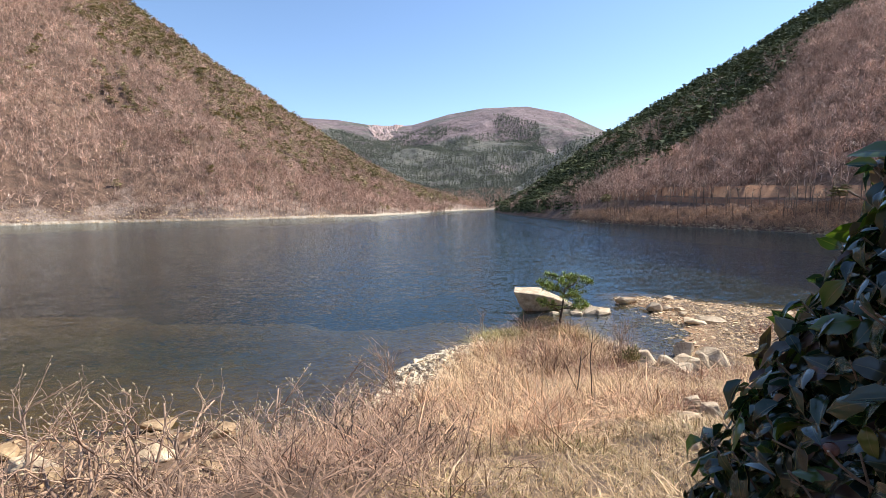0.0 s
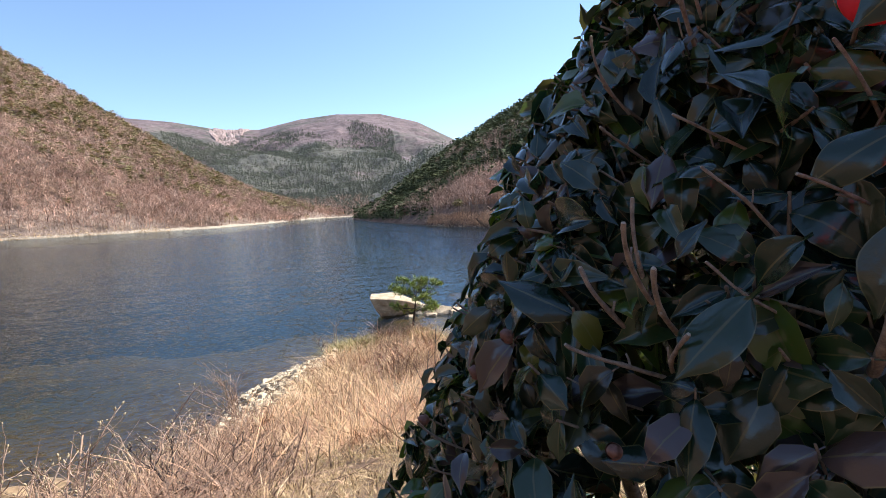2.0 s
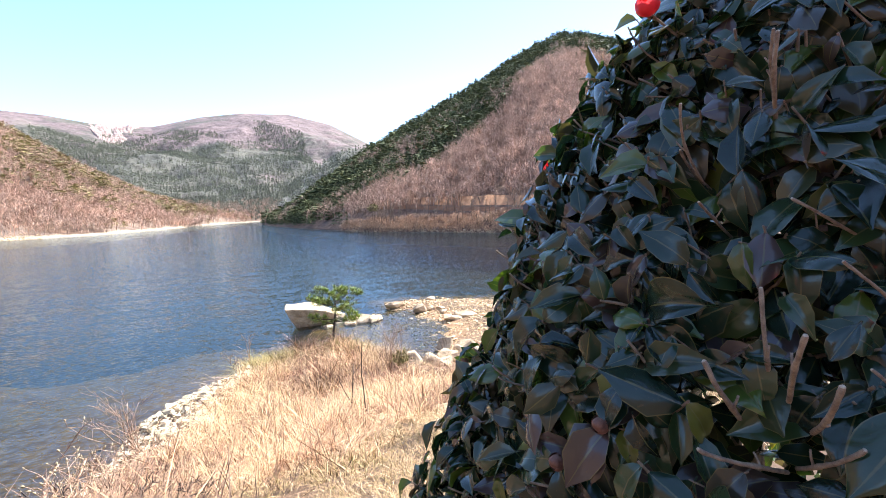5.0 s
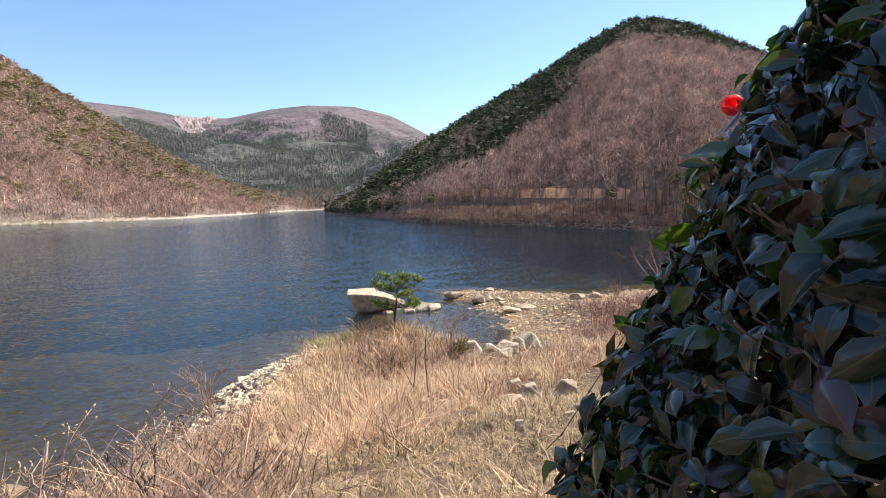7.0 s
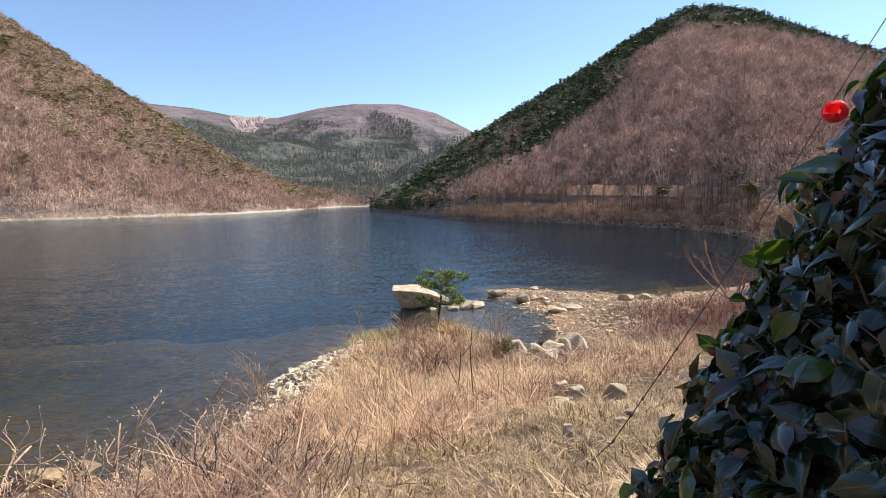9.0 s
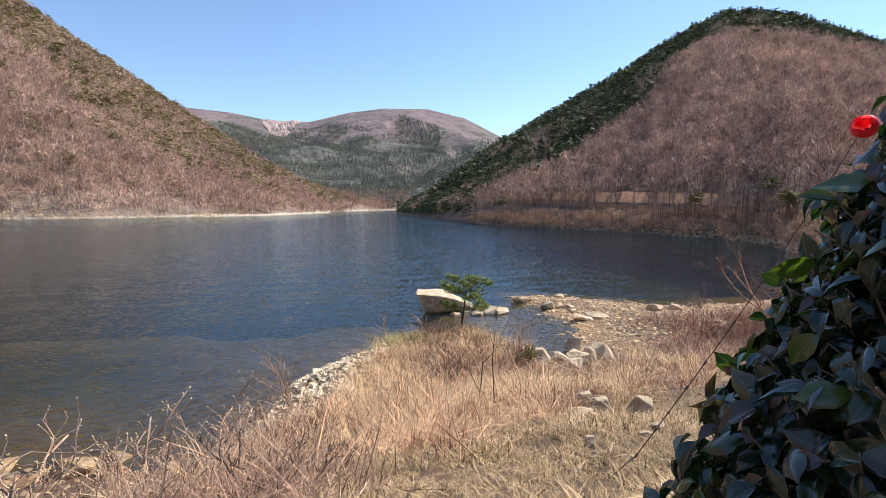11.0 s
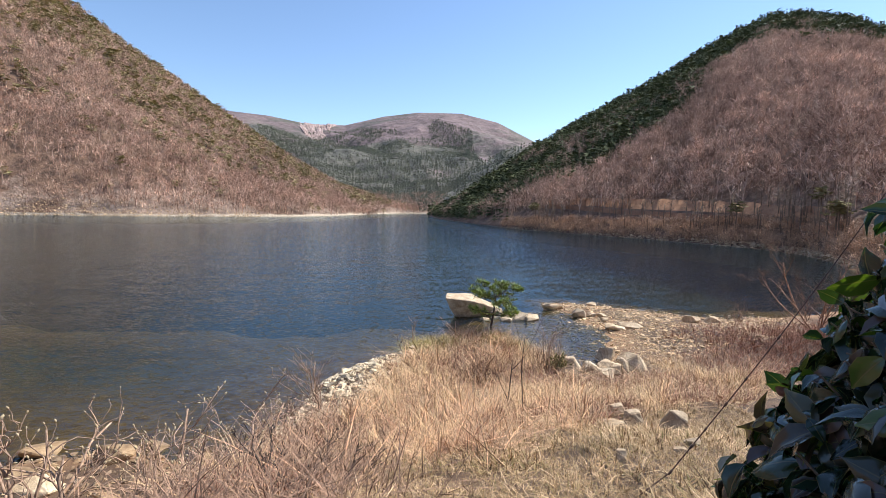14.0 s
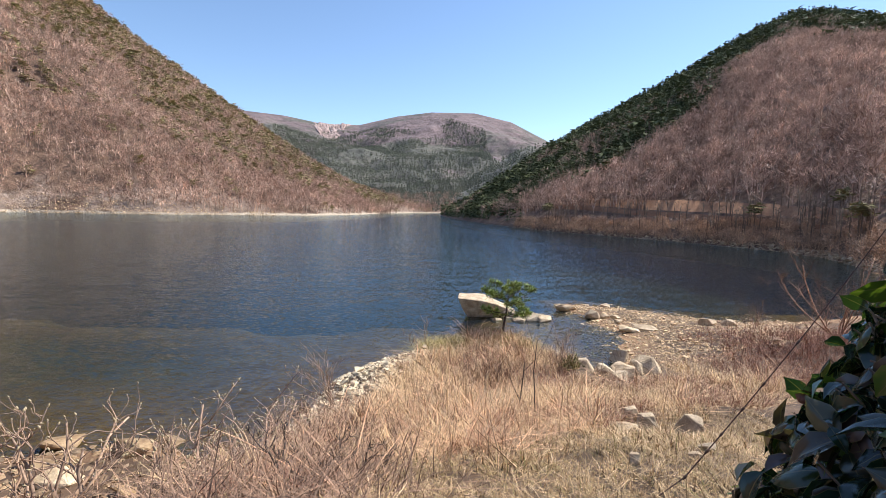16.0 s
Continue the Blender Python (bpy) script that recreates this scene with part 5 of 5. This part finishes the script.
FLOWER = Vector((0.752, -0.694, 5.231))
TO_EYE = (Vector((0.516, -0.855, 5.281)) - FLOWER).normalized()
lr = random.Random(77)
HERO = []
for k in range(14):
    v, f = leaf_shape(18, 6, 0.085, 0.052, lr.uniform(0.2, 1.3), lr.uniform(0.1, 1.1), lr.uniform(-0.7, 0.7), lr.uniform(0, 0.09))
    me = ribbed(mesh_from("leaf", v, f, True), 6)
    me.materials.append(LEAF)
    HERO.append(me)
CHEAP = [leaf_shape(6, 4, 0.085, 0.052, lr.uniform(0.2, 1.3), lr.uniform(0.1, 1.1), lr.uniform(-0.7, 0.7)) for k in range(12)]
INNER = [leaf_shape(5, 2, 0.085, 0.046, lr.uniform(0.1, 0.9), lr.uniform(0.1, 1.1)) for k in range(6)]


def clear_of_flower(p):
    q = p - FLOWER
    k = q.dot(TO_EYE)
    return (q - TO_EYE * k).length > (0.062 if k > -0.012 else 0.03) or k < -0.05 or k > 0.3


class Leafage:
    """Leaves joined into one mesh."""

    def __init__(self):
        self.v, self.f, self.n = [], [], 0

    def add(self, shape, p, turn, s):
        cv, cf = shape
        self.v.append((np.array(turn) @ (cv * s).T).T + np.array(p - BASE))
        self.f.append(cf + self.n)
        self.n += len(cv)

    def link(self, name, cols):
        ob = part(name, ribbed(mesh_from(name, np.concatenate(self.v), np.concatenate(self.f), True), cols), LEAF, camellia)
        ob["kind"] = "stuff"


outer, inner, shoots = Leafage(), Leafage(), Geo()
hero = 0
UP = Vector((0, 0, 1))
# shoots reach the clipped outline, each with its leaves set spirally round it
for k in range(2150):
    a = lr.uniform(math.pi * 0.48, math.pi * 1.6) if lr.random() < 0.74 else lr.uniform(0, 6.283)
    z = 3.75 + 2.12 * lr.random() ** 0.7
    rad = float(bush_radius(z))
    if lr.random() > 0.38 + rad or (math.cos(a - 0.31) > 0.1 and lr.random() < (0.8 if z > 5.15 else 0.4)):
        continue
    rad = rad * (1 + 0.025 * math.sin(5 * a + 7 * z)) + lr.gauss(-0.02, 0.011) + (0.06 * math.exp(-((a - 2.1) / 0.45) ** 2) if z > 5.25 else 0)
    out = Vector((math.cos(a), math.sin(a), 0.0))
    tangent = out.cross(UP)
    tip = Vector((AX, AY, z)) + out * rad
    way = (out * lr.uniform(0.35, 0.95) + UP * lr.uniform(0.1, 0.95) + tangent * lr.gauss(0, 0.35)).normalized()
    long = lr.uniform(0.09, 0.17)
    foot = tip - way * long
    knee = foot.lerp(tip, 0.5) + tangent * lr.gauss(0, 0.006) + UP * lr.gauss(0, 0.005)
    thin = lr.uniform(0.0012, 0.0024)
    if clear_of_flower(tip) and clear_of_flower(knee) and (z > 5.0 or k % 2):
        shoots.tube([foot - BASE, knee - BASE, tip - BASE], [thin * 1.5, thin * 1.2, thin * 0.8], 5)
    spin = lr.uniform(0, 6.28)
    x = way.orthogonal().normalized()
    y = way.cross(x)
    for m in range(lr.randint(4, 6)):
        t = 1 - 0.16 * m - lr.uniform(0, 0.08)
        p = foot.lerp(knee, t * 2) if t < 0.5 else knee.lerp(tip, t * 2 - 1)
        spin += 2.4 + lr.gauss(0, 0.25)
        ray = x * math.cos(spin) + y * math.sin(spin)
        along = (way * lr.uniform(0.0, 0.6) + ray * 0.9 + UP * lr.gauss(-0.5, 0.35)).normalized()
        normal = way * 0.35 + UP * lr.uniform(0.1, 1.0) + out * lr.uniform(0.4, 1.1) + tangent * lr.gauss(0, 0.4)
        s = lr.uniform(0.66, 1.18) * (0.75 if m == 0 else 1.0)
        turn = facing(normal, along)
        if not (clear_of_flower(p + along * 0.045 * s) and clear_of_flower(p + along * 0.08 * s)):
            continue
        if hero < 290 and z > 4.85 and m < 4 and p.y < -0.2 and math.pi * 0.88 < a < math.pi * 1.5:
            ob = part("leaf", HERO[(k + m * 5) % 14], LEAF, camellia)
            ob.matrix_basis = Matrix.LocRotScale(p - BASE, turn.to_quaternion(), (s, s, s))
            hero += 1
        else:
            outer.add(CHEAP[(k + m) % 12], p, turn, s)
# leaves on the older wood inside
for k in range(9500):
    a, z = lr.uniform(0, 6.283), 3.75 + 2.05 * lr.random() ** 0.7
    depth = lr.uniform(0.09, 0.34)
    rad = float(bush_radius(z)) - depth
    if rad < 0.03 or (math.cos(a - 0.31) > -0.1 and lr.random() < (0.92 if z > 5.1 else 0.5)):
        continue
    out = Vector((math.cos(a), math.sin(a), 0.0))
    along = Vector((lr.gauss(0, 1), lr.gauss(0, 1), lr.gauss(-0.3, 0.7))).normalized()
    p = Vector((AX, AY, z)) + out * rad
    if clear_of_flower(p + along * 0.045):
        inner.add(INNER[k % 6], p, facing(out * 0.4 + UP + along.orthogonal() * 0.4, along), lr.uniform(0.6, 1.1))
outer.link("foliage", 4)
inner.link("inner_foliage", 2)
part("fine_twig_growth", shoots, STEM_YOUNG, camellia, "thin brown shoots")["kind"] = "stuff"

# woody frame: main stems, shoots and pruned stubs
for k in range(7):
    g = Geo()
    a = 6.283 * k / 7 + lr.uniform(-0.3, 0.3)
    top = 5.35 + lr.uniform(-0.2, 0.25)
    rad = float(bush_radius(top)) * 0.6
    g.tube([Vector((math.cos(a) * 0.06, math.sin(a) * 0.06, -0.05)), Vector((math.cos(a) * 0.2, math.sin(a) * 0.2, 0.5)), Vector((math.cos(a) * 0.38, math.sin(a) * 0.38, 1.1)),
            Vector((math.cos(a) * rad, math.sin(a) * rad, top - BASE.z))], [0.024, 0.02, 0.014, 0.008], 7)
    part("stem", g, STEM, camellia)
STUBS = [((0.708, -0.637, 5.186), (0.01, 0.02, -1), 0.11, 0.005), ((0.724, -0.648, 5.20), (0.12, 0.02, -1), 0.07, 0.0036), ((0.765, -0.63, 5.13), (-0.4, 0.0, -0.8), 0.05, 0.003), ((0.815, -0.745, 5.262), (-0.35, 0.25, -0.8), 0.045, 0.0028),
         ((0.60, -0.52, 5.16), (0.25, 0.3, -0.9), 0.08, 0.003), ((0.585, -0.50, 5.20), (0.1, 0.2, -1), 0.08, 0.0028), ((0.92, -0.70, 5.43), (0.1, 0.2, -1), 0.10, 0.003), ((0.83, -0.66, 5.46), (0.25, 0.2, -0.9), 0.07, 0.003),
         ((0.75, -0.39, 5.50), (0.05, 0.1, -1), 0.09, 0.003), ((0.80, -0.36, 5.52), (0.05, 0.1, -1), 0.08, 0.0025), ((0.68, -0.32, 5.43), (0.1, 0.1, -1), 0.08, 0.002)]
STUBS += [
          ((0.692, -0.481, 5.25), (0.31, -0.57, -0.76), 0.091, 0.0019),
          ((0.725, -0.55, 5.237), (0.75, -0.56, -0.36), 0.076, 0.0020),
          ((0.662, -0.516, 5.161), (0.49, -0.62, -0.61), 0.104, 0.0017),
          ((0.606, -0.401, 5.147), (0.12, -0.27, -0.96), 0.083, 0.0032),
          ((0.652, -0.43, 5.222), (-0.14, -0.12, -0.98), 0.130, 0.0026),
          ((0.898, -0.646, 5.343), (-0.44, 0.29, -0.85), 0.078, 0.0022),
          ((0.961, -0.659, 5.387), (-0.19, -0.19, -0.96), 0.124, 0.0034),
          ((0.829, -0.588, 5.342), (-0.2, 0.08, -0.98), 0.077, 0.0020),
          ((0.795, -0.53, 5.362), (0.19, -0.47, -0.86), 0.107, 0.0020),
          ((0.705, -0.43, 5.311), (0.5, -0.7, -0.51), 0.081, 0.0019),
          ((0.978, -0.63, 5.441), (0.11, -0.24, -0.96), 0.080, 0.0035),
          ((0.577, -0.414, 5.066), (0.57, -0.69, -0.45), 0.072, 0.0026),
          ((0.636, -0.523, 5.098), (-0.12, 0.57, -0.81), 0.071, 0.0026),
          ((0.757, -0.641, 5.173), (0.62, 0.12, -0.78), 0.041, 0.0022),
          ((0.83, -0.468, 5.467), (0.03, 0.01, -1.0), 0.050, 0.0020),
]
for k in range(26):
    a, z = lr.uniform(math.pi * 0.75, math.pi * 1.45), lr.uniform(4.8, 5.7)
    rad = float(bush_radius(z)) + lr.uniform(0.0, 0.03)
    STUBS.append(((AX + math.cos(a) * rad, AY + math.sin(a) * rad, z), (-math.cos(a) * 0.6, -math.sin(a) * 0.6, -lr.uniform(0.4, 1.0)), lr.uniform(0.05, 0.09), lr.uniform(0.0013, 0.0024)))
for tip, way, length, w in STUBS:
    tip, way = Vector(tip), Vector(way).normalized()
    inward = Vector((AX - tip.x, AY - tip.y, -0.1)).normalized()
    g = Geo()
    side = way.orthogonal().normalized()
    side = Matrix.Rotation(lr.uniform(0, 6.28), 3, way) @ side
    w *= 0.85
    knee, sway = lr.uniform(0.3, 0.6), lr.uniform(0.02, 0.07) * length
    pts, radii = [], []
    for j in range(15):
        t = j / 14
        bend = sway * (min(t / knee, (1 - t) / (1 - knee)))
        pts.append(tip + way * length * (1 - t) + inward * (0.07 * (1 - t) ** 2) + side * (bend + lr.gauss(0, 0.0002)) - BASE)
        knot = math.exp(-((t - knee) / 0.05) ** 2) + 0.7 * math.exp(-((t - 0.93) / 0.05) ** 2)
        radii.append(w * (1.12 - 0.2 * t + 0.3 * knot + lr.uniform(-0.05, 0.05)))
    g.tube(pts, radii, 9, False)
    node_at = pts[int(knee * 14)]
    if length > 0.06 and w < 0.003:
        fork = (side * lr.uniform(0.5, 0.9) - way * 0.8).normalized()
        reach = length * lr.uniform(0.15, 0.28)
        g.tube([node_at, node_at + fork * reach * 0.5 + side * 0.001, node_at + fork * reach], [w * 0.7, w * 0.55, w * 0.5], 7)
    stub = part("pruned_stub", g, STEM, camellia, "pruned brown stub with a pale cut end")
    end = Geo()
    slant = side * w * 0.5
    end.tube([pts[-1] + way * 0.0008, pts[-1] - way * w * 0.5 + slant * 0.4], [w * 0.98, w * 0.62], 8)
    part("cut_end", end, CUT, stub)


# ---- camellia blooms ----
def petal_geo(radius, sweep, half, lift, seed):
    """A petal cut from a bowl: sweep, the bowl's opening angle in degrees; half, half the petal's width in degrees; lift, its layer. It lies along +y."""
    r = random.Random(seed)
    g, rows, cols = Geo(), 12, 14
    ph, th = r.uniform(0, 6), radians(sweep)
    verts, faces = [], []
    for i in range(rows + 1):
        q = math.sin(math.pi * 0.5 * i / rows)
        wide = radians(half) * (0.55 + 0.45 * min(1.0, q * 1.6)) * (1.0 if q < 0.6 else math.sqrt(max(0.06, 1 - ((q - 0.6) / 0.43) ** 2.4)))
        for j in range(cols + 1):
            s = 2 * j / cols - 1
            rim = 1 - 0.05 * s * s + 0.025 * math.sin(4.2 * s + ph) - 0.05 * math.exp(-(s * 6 - math.sin(ph)) ** 2)
            a, e = s * wide, th * q * rim
            rad = radius * (math.sin(e) / math.sin(min(th, math.pi / 2))) + (lift + 0.022 * s) * radius * q
            z = radius * (1 - math.cos(e)) / math.sin(min(th, math.pi / 2)) - (lift * 0.5 + 0.02 * s) * radius * q
            curl = 0.05 * radius * max(0.0, q - 0.82) / 0.18
            verts.append((math.sin(a) * (rad + curl), math.cos(a) * (rad + curl), z - curl * 0.6 + (0.012 * math.sin(7 * s + ph) + 0.03 * max(0.0, q - 0.6) * math.sin(13 * s + 2 * ph) + 0.02 * math.sin(3 * s - ph + 3 * q)) * radius * q))
    c = cols + 1
    for i in range(rows):
        for j in range(cols):
            k = i * c + j
            faces.append((k, k + 1, k + 1 + c, k + c))
    g.add(verts, faces)
    return g


def bloom(name, place, way, size, openness, seed, label, stamens=True, up=(0, 0, 1)):
    """A camellia bloom: two whorls of petals round a column of stamens. openness: 0 a closed ball, 1 wide."""
    r = random.Random(seed)
    top = new(name)
    z = Vector(way).normalized()
    x = Vector(up).cross(z).normalized()
    turn = Matrix((x, z.cross(x), z)).transposed()
    top.matrix_basis = Matrix.LocRotScale(Vector(place), turn.to_quaternion(), None)
    sweep = 66 + (1 - openness) * 86
    for k in range(8):
        inner = k > 4
        a = (72 * k if k < 5 else 30 + 120 * k) + r.uniform(-7, 7)
        ob = part("petal", petal_geo(size * (0.43 if inner else 0.5), sweep + (10 if inner else 0), 52 if inner else 56, -0.05 if inner else 0.012 * k, seed * 10 + k), PETAL, top)
        ob.matrix_basis = pose(0, 0, -0.12 * size, 0, 0, a)
    calyx = Geo()
    calyx.tube([(0, 0, -0.32 * size), (0, 0, -0.24 * size), (0, 0, -0.16 * size), (0, 0, -0.09 * size)], [0.02 * size, 0.07 * size, 0.12 * size, 0.13 * size], 10)
    part("calyx", calyx, BUD_SCALE, top, "brown-green calyx")
    if stamens:
        seat = Geo()
        seat.tube([(0, 0, -0.135 * size), (0, 0, -0.10 * size), (0, 0, -0.02 * size)], [0.2 * size, 0.16 * size, 0.1 * size], 18)
        part("receptacle", seat, PETAL, top)
        col = Geo()
        tilt = pose(0.02 * size, -0.05 * size, -0.12 * size, -20, -22, 0)
        col.tube([tilt @ Vector((0, 0, h * size)) for h in (0, 0.1, 0.2, 0.28, 0.30)], [0.15 * size, 0.145 * size, 0.15 * size, 0.16 * size, 0.12 * size], 20, True)
        part("stamen_column", col, FILAMENT, top, "fused pale orange filaments")
        tips = Geo()
        for k in range(420):
            a, q = 6.283 * r.random(), 0.185 * size * math.sqrt(r.random())
            h = 0.30 + 0.045 * r.random() - 0.25 * (q / size) ** 2 * 4
            b = tilt @ Vector((math.cos(a) * q * 0.8, math.sin(a) * q * 0.8, 0.22 * size))
            e = tilt @ Vector((math.cos(a) * q, math.sin(a) * q, h * size))
            tips.tube([b, e], [0.0005, 0.0004], 3)
            d = ((e - b).normalized() + Vector((r.gauss(0, 0.5), r.gauss(0, 0.5), r.gauss(0, 0.3)))).normalized()
            tips.tube([e - d * 0.0012, e, e + d * 0.0014], [0.0005, 0.0009, 0.0005], 4)
        part("stamen_cluster", tips, STAMEN, top, "golden yellow stamens")["kind"] = "stuff"
    return tagged(top, label, "flower", "camellia blooms")


bloom("camellia_flower", FLOWER - TO_EYE * 0.004, TO_EYE + Vector((-0.02, 0.06, 0.04)), 0.077, 0.84, 3, "open red camellia bloom with golden stamens on the shrub")
bloom("camellia_flower", (0.802, -0.553, 5.388), (-0.5, -0.75, 0.1), 0.060, 0.28, 4, "half-open red camellia bloom behind a dark leaf", False)
bloom("camellia_flower", (1.045, 0.325, 5.412), (-0.75, -0.35, 0.25), 0.046, 0.12, 5, "closed round red camellia bloom near the shrub's top", False)
bloom("camellia_flower", (0.812, -0.17, 5.612), (-0.6, -0.3, 0.7), 0.036, 0.12, 6, "closed small red camellia bloom high on the shrub", False)

for c in ((0.800, -0.552, 5.392), (1.045, 0.325, 5.412), (0.812, -0.17, 5.612)):
    c = Vector(c)
    inward = (Vector((AX, AY, c.z - 0.15)) - c).normalized()
    twig = Geo()
    twig.tube([c - BASE + inward * 0.2, c - BASE + inward * 0.1 - Vector((0, 0, 0.01)), c - BASE + inward * 0.008], [0.003, 0.0025, 0.002], 6)
    part("flower_twig", twig, STEM_YOUNG, camellia)
    for k in range(9):
        along = (-inward * lr.uniform(-0.2, 0.5) + Vector((lr.gauss(0, 0.7), lr.gauss(0, 0.7), lr.gauss(-0.1, 0.5)))).normalized()
        ob = part("leaf", HERO[k], LEAF, camellia)
        s = lr.uniform(0.6, 0.95)
        ob.matrix_basis = Matrix.LocRotScale(c - BASE + inward * lr.uniform(0.035, 0.11), facing(-inward + Vector((0, 0, 0.6)), along).to_quaternion(), (s, s, s))

v, f = leaf_shape(12, 4, 0.085, 0.046, 0.35, 0.25, 0.1, 0.03)
cover = part("cover_leaf", ribbed(mesh_from("cover_leaf", v, f, True), 4), leaf_material("dark_camellia_leaf", True), camellia)
# two leaves placed to screen a closed bloom from the camera's view
for q, along, turn in (((0.915, 0.170, 5.455), (0.2, 0.1, -1.0), (-0.7, -0.7, 0.2)), ((0.93, 0.155, 5.41), (-0.2, 0.2, 0.9), (-0.6, -0.75, 0.1))):
    screen_leaf = part("leaf", HERO[5], LEAF, camellia)
    screen_leaf.matrix_basis = Matrix.LocRotScale(Vector(q) - BASE, facing(turn, along).to_quaternion(), (1.0, 0.9, 1.0))
cover.matrix_basis = Matrix.LocRotScale(Vector((0.795, -0.606, 5.404)) - BASE, facing((-0.66, -0.70, 0.05), (-0.62, 0.36, -0.65)).to_quaternion(), (0.9, 0.9, 0.9))


# leaves on the clipped face near the open flower, placed to fit the camera's view: stalk, tip, width
for k, (stalk, end, wide) in enumerate(VIEW_LEAVES):
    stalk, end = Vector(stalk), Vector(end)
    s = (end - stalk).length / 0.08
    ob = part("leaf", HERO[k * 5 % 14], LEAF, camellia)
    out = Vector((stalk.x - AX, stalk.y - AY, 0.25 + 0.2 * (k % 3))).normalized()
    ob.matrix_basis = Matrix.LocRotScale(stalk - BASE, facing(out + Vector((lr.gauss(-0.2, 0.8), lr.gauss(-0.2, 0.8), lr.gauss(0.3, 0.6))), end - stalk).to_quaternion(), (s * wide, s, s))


def closed_bud(place, way, size, seed):
    """A plump scaly bud."""
    r = random.Random(seed)
    z = Vector(way).normalized()
    top = new("camellia_bud")
    top.matrix_basis = Matrix.LocRotScale(Vector(place), z.to_track_quat("Z", "Y"), None)
    core = Geo()
    core.tube([(0, 0, -0.5 * size), (0, 0, -0.35 * size), (0, 0, 0), (0, 0, 0.35 * size), (0, 0, 0.55 * size)], [0.1 * size, 0.28 * size, 0.4 * size, 0.27 * size, 0.05 * size], 10)
    part("core", core, BUD_SCALE, top)
    for k in range(5):
        ob = part("scale", petal_geo(size * 0.44, 112 + 6 * k, 50, 0.02 * k, seed + k), BUD_SCALE, top)
        ob.matrix_basis = pose(0, 0, -0.46 * size, 0, 0, 144 * k + r.uniform(-9, 9))
    return tagged(top, "plump brown scaly camellia bud among the leaves", "flower bud", "camellia buds")


for k, (p, s) in enumerate([((0.448, -0.262, 4.99), 0.024), ((0.50, -0.31, 5.05), 0.024), ((0.70, 0.325, 4.93), 0.022), ((0.47, -0.12, 4.87), 0.020), ((0.62, -0.47, 4.98), 0.018)]):
    q = Vector(p)
    out = Vector((q.x - AX, q.y - AY, 0)).normalized() * (float(bush_radius(q.z)) + 0.005)
    q = Vector((AX + out.x, AY + out.y, q.z))
    closed_bud(q, (q.x - AX, q.y - AY, 0.3), s, 90 + k)
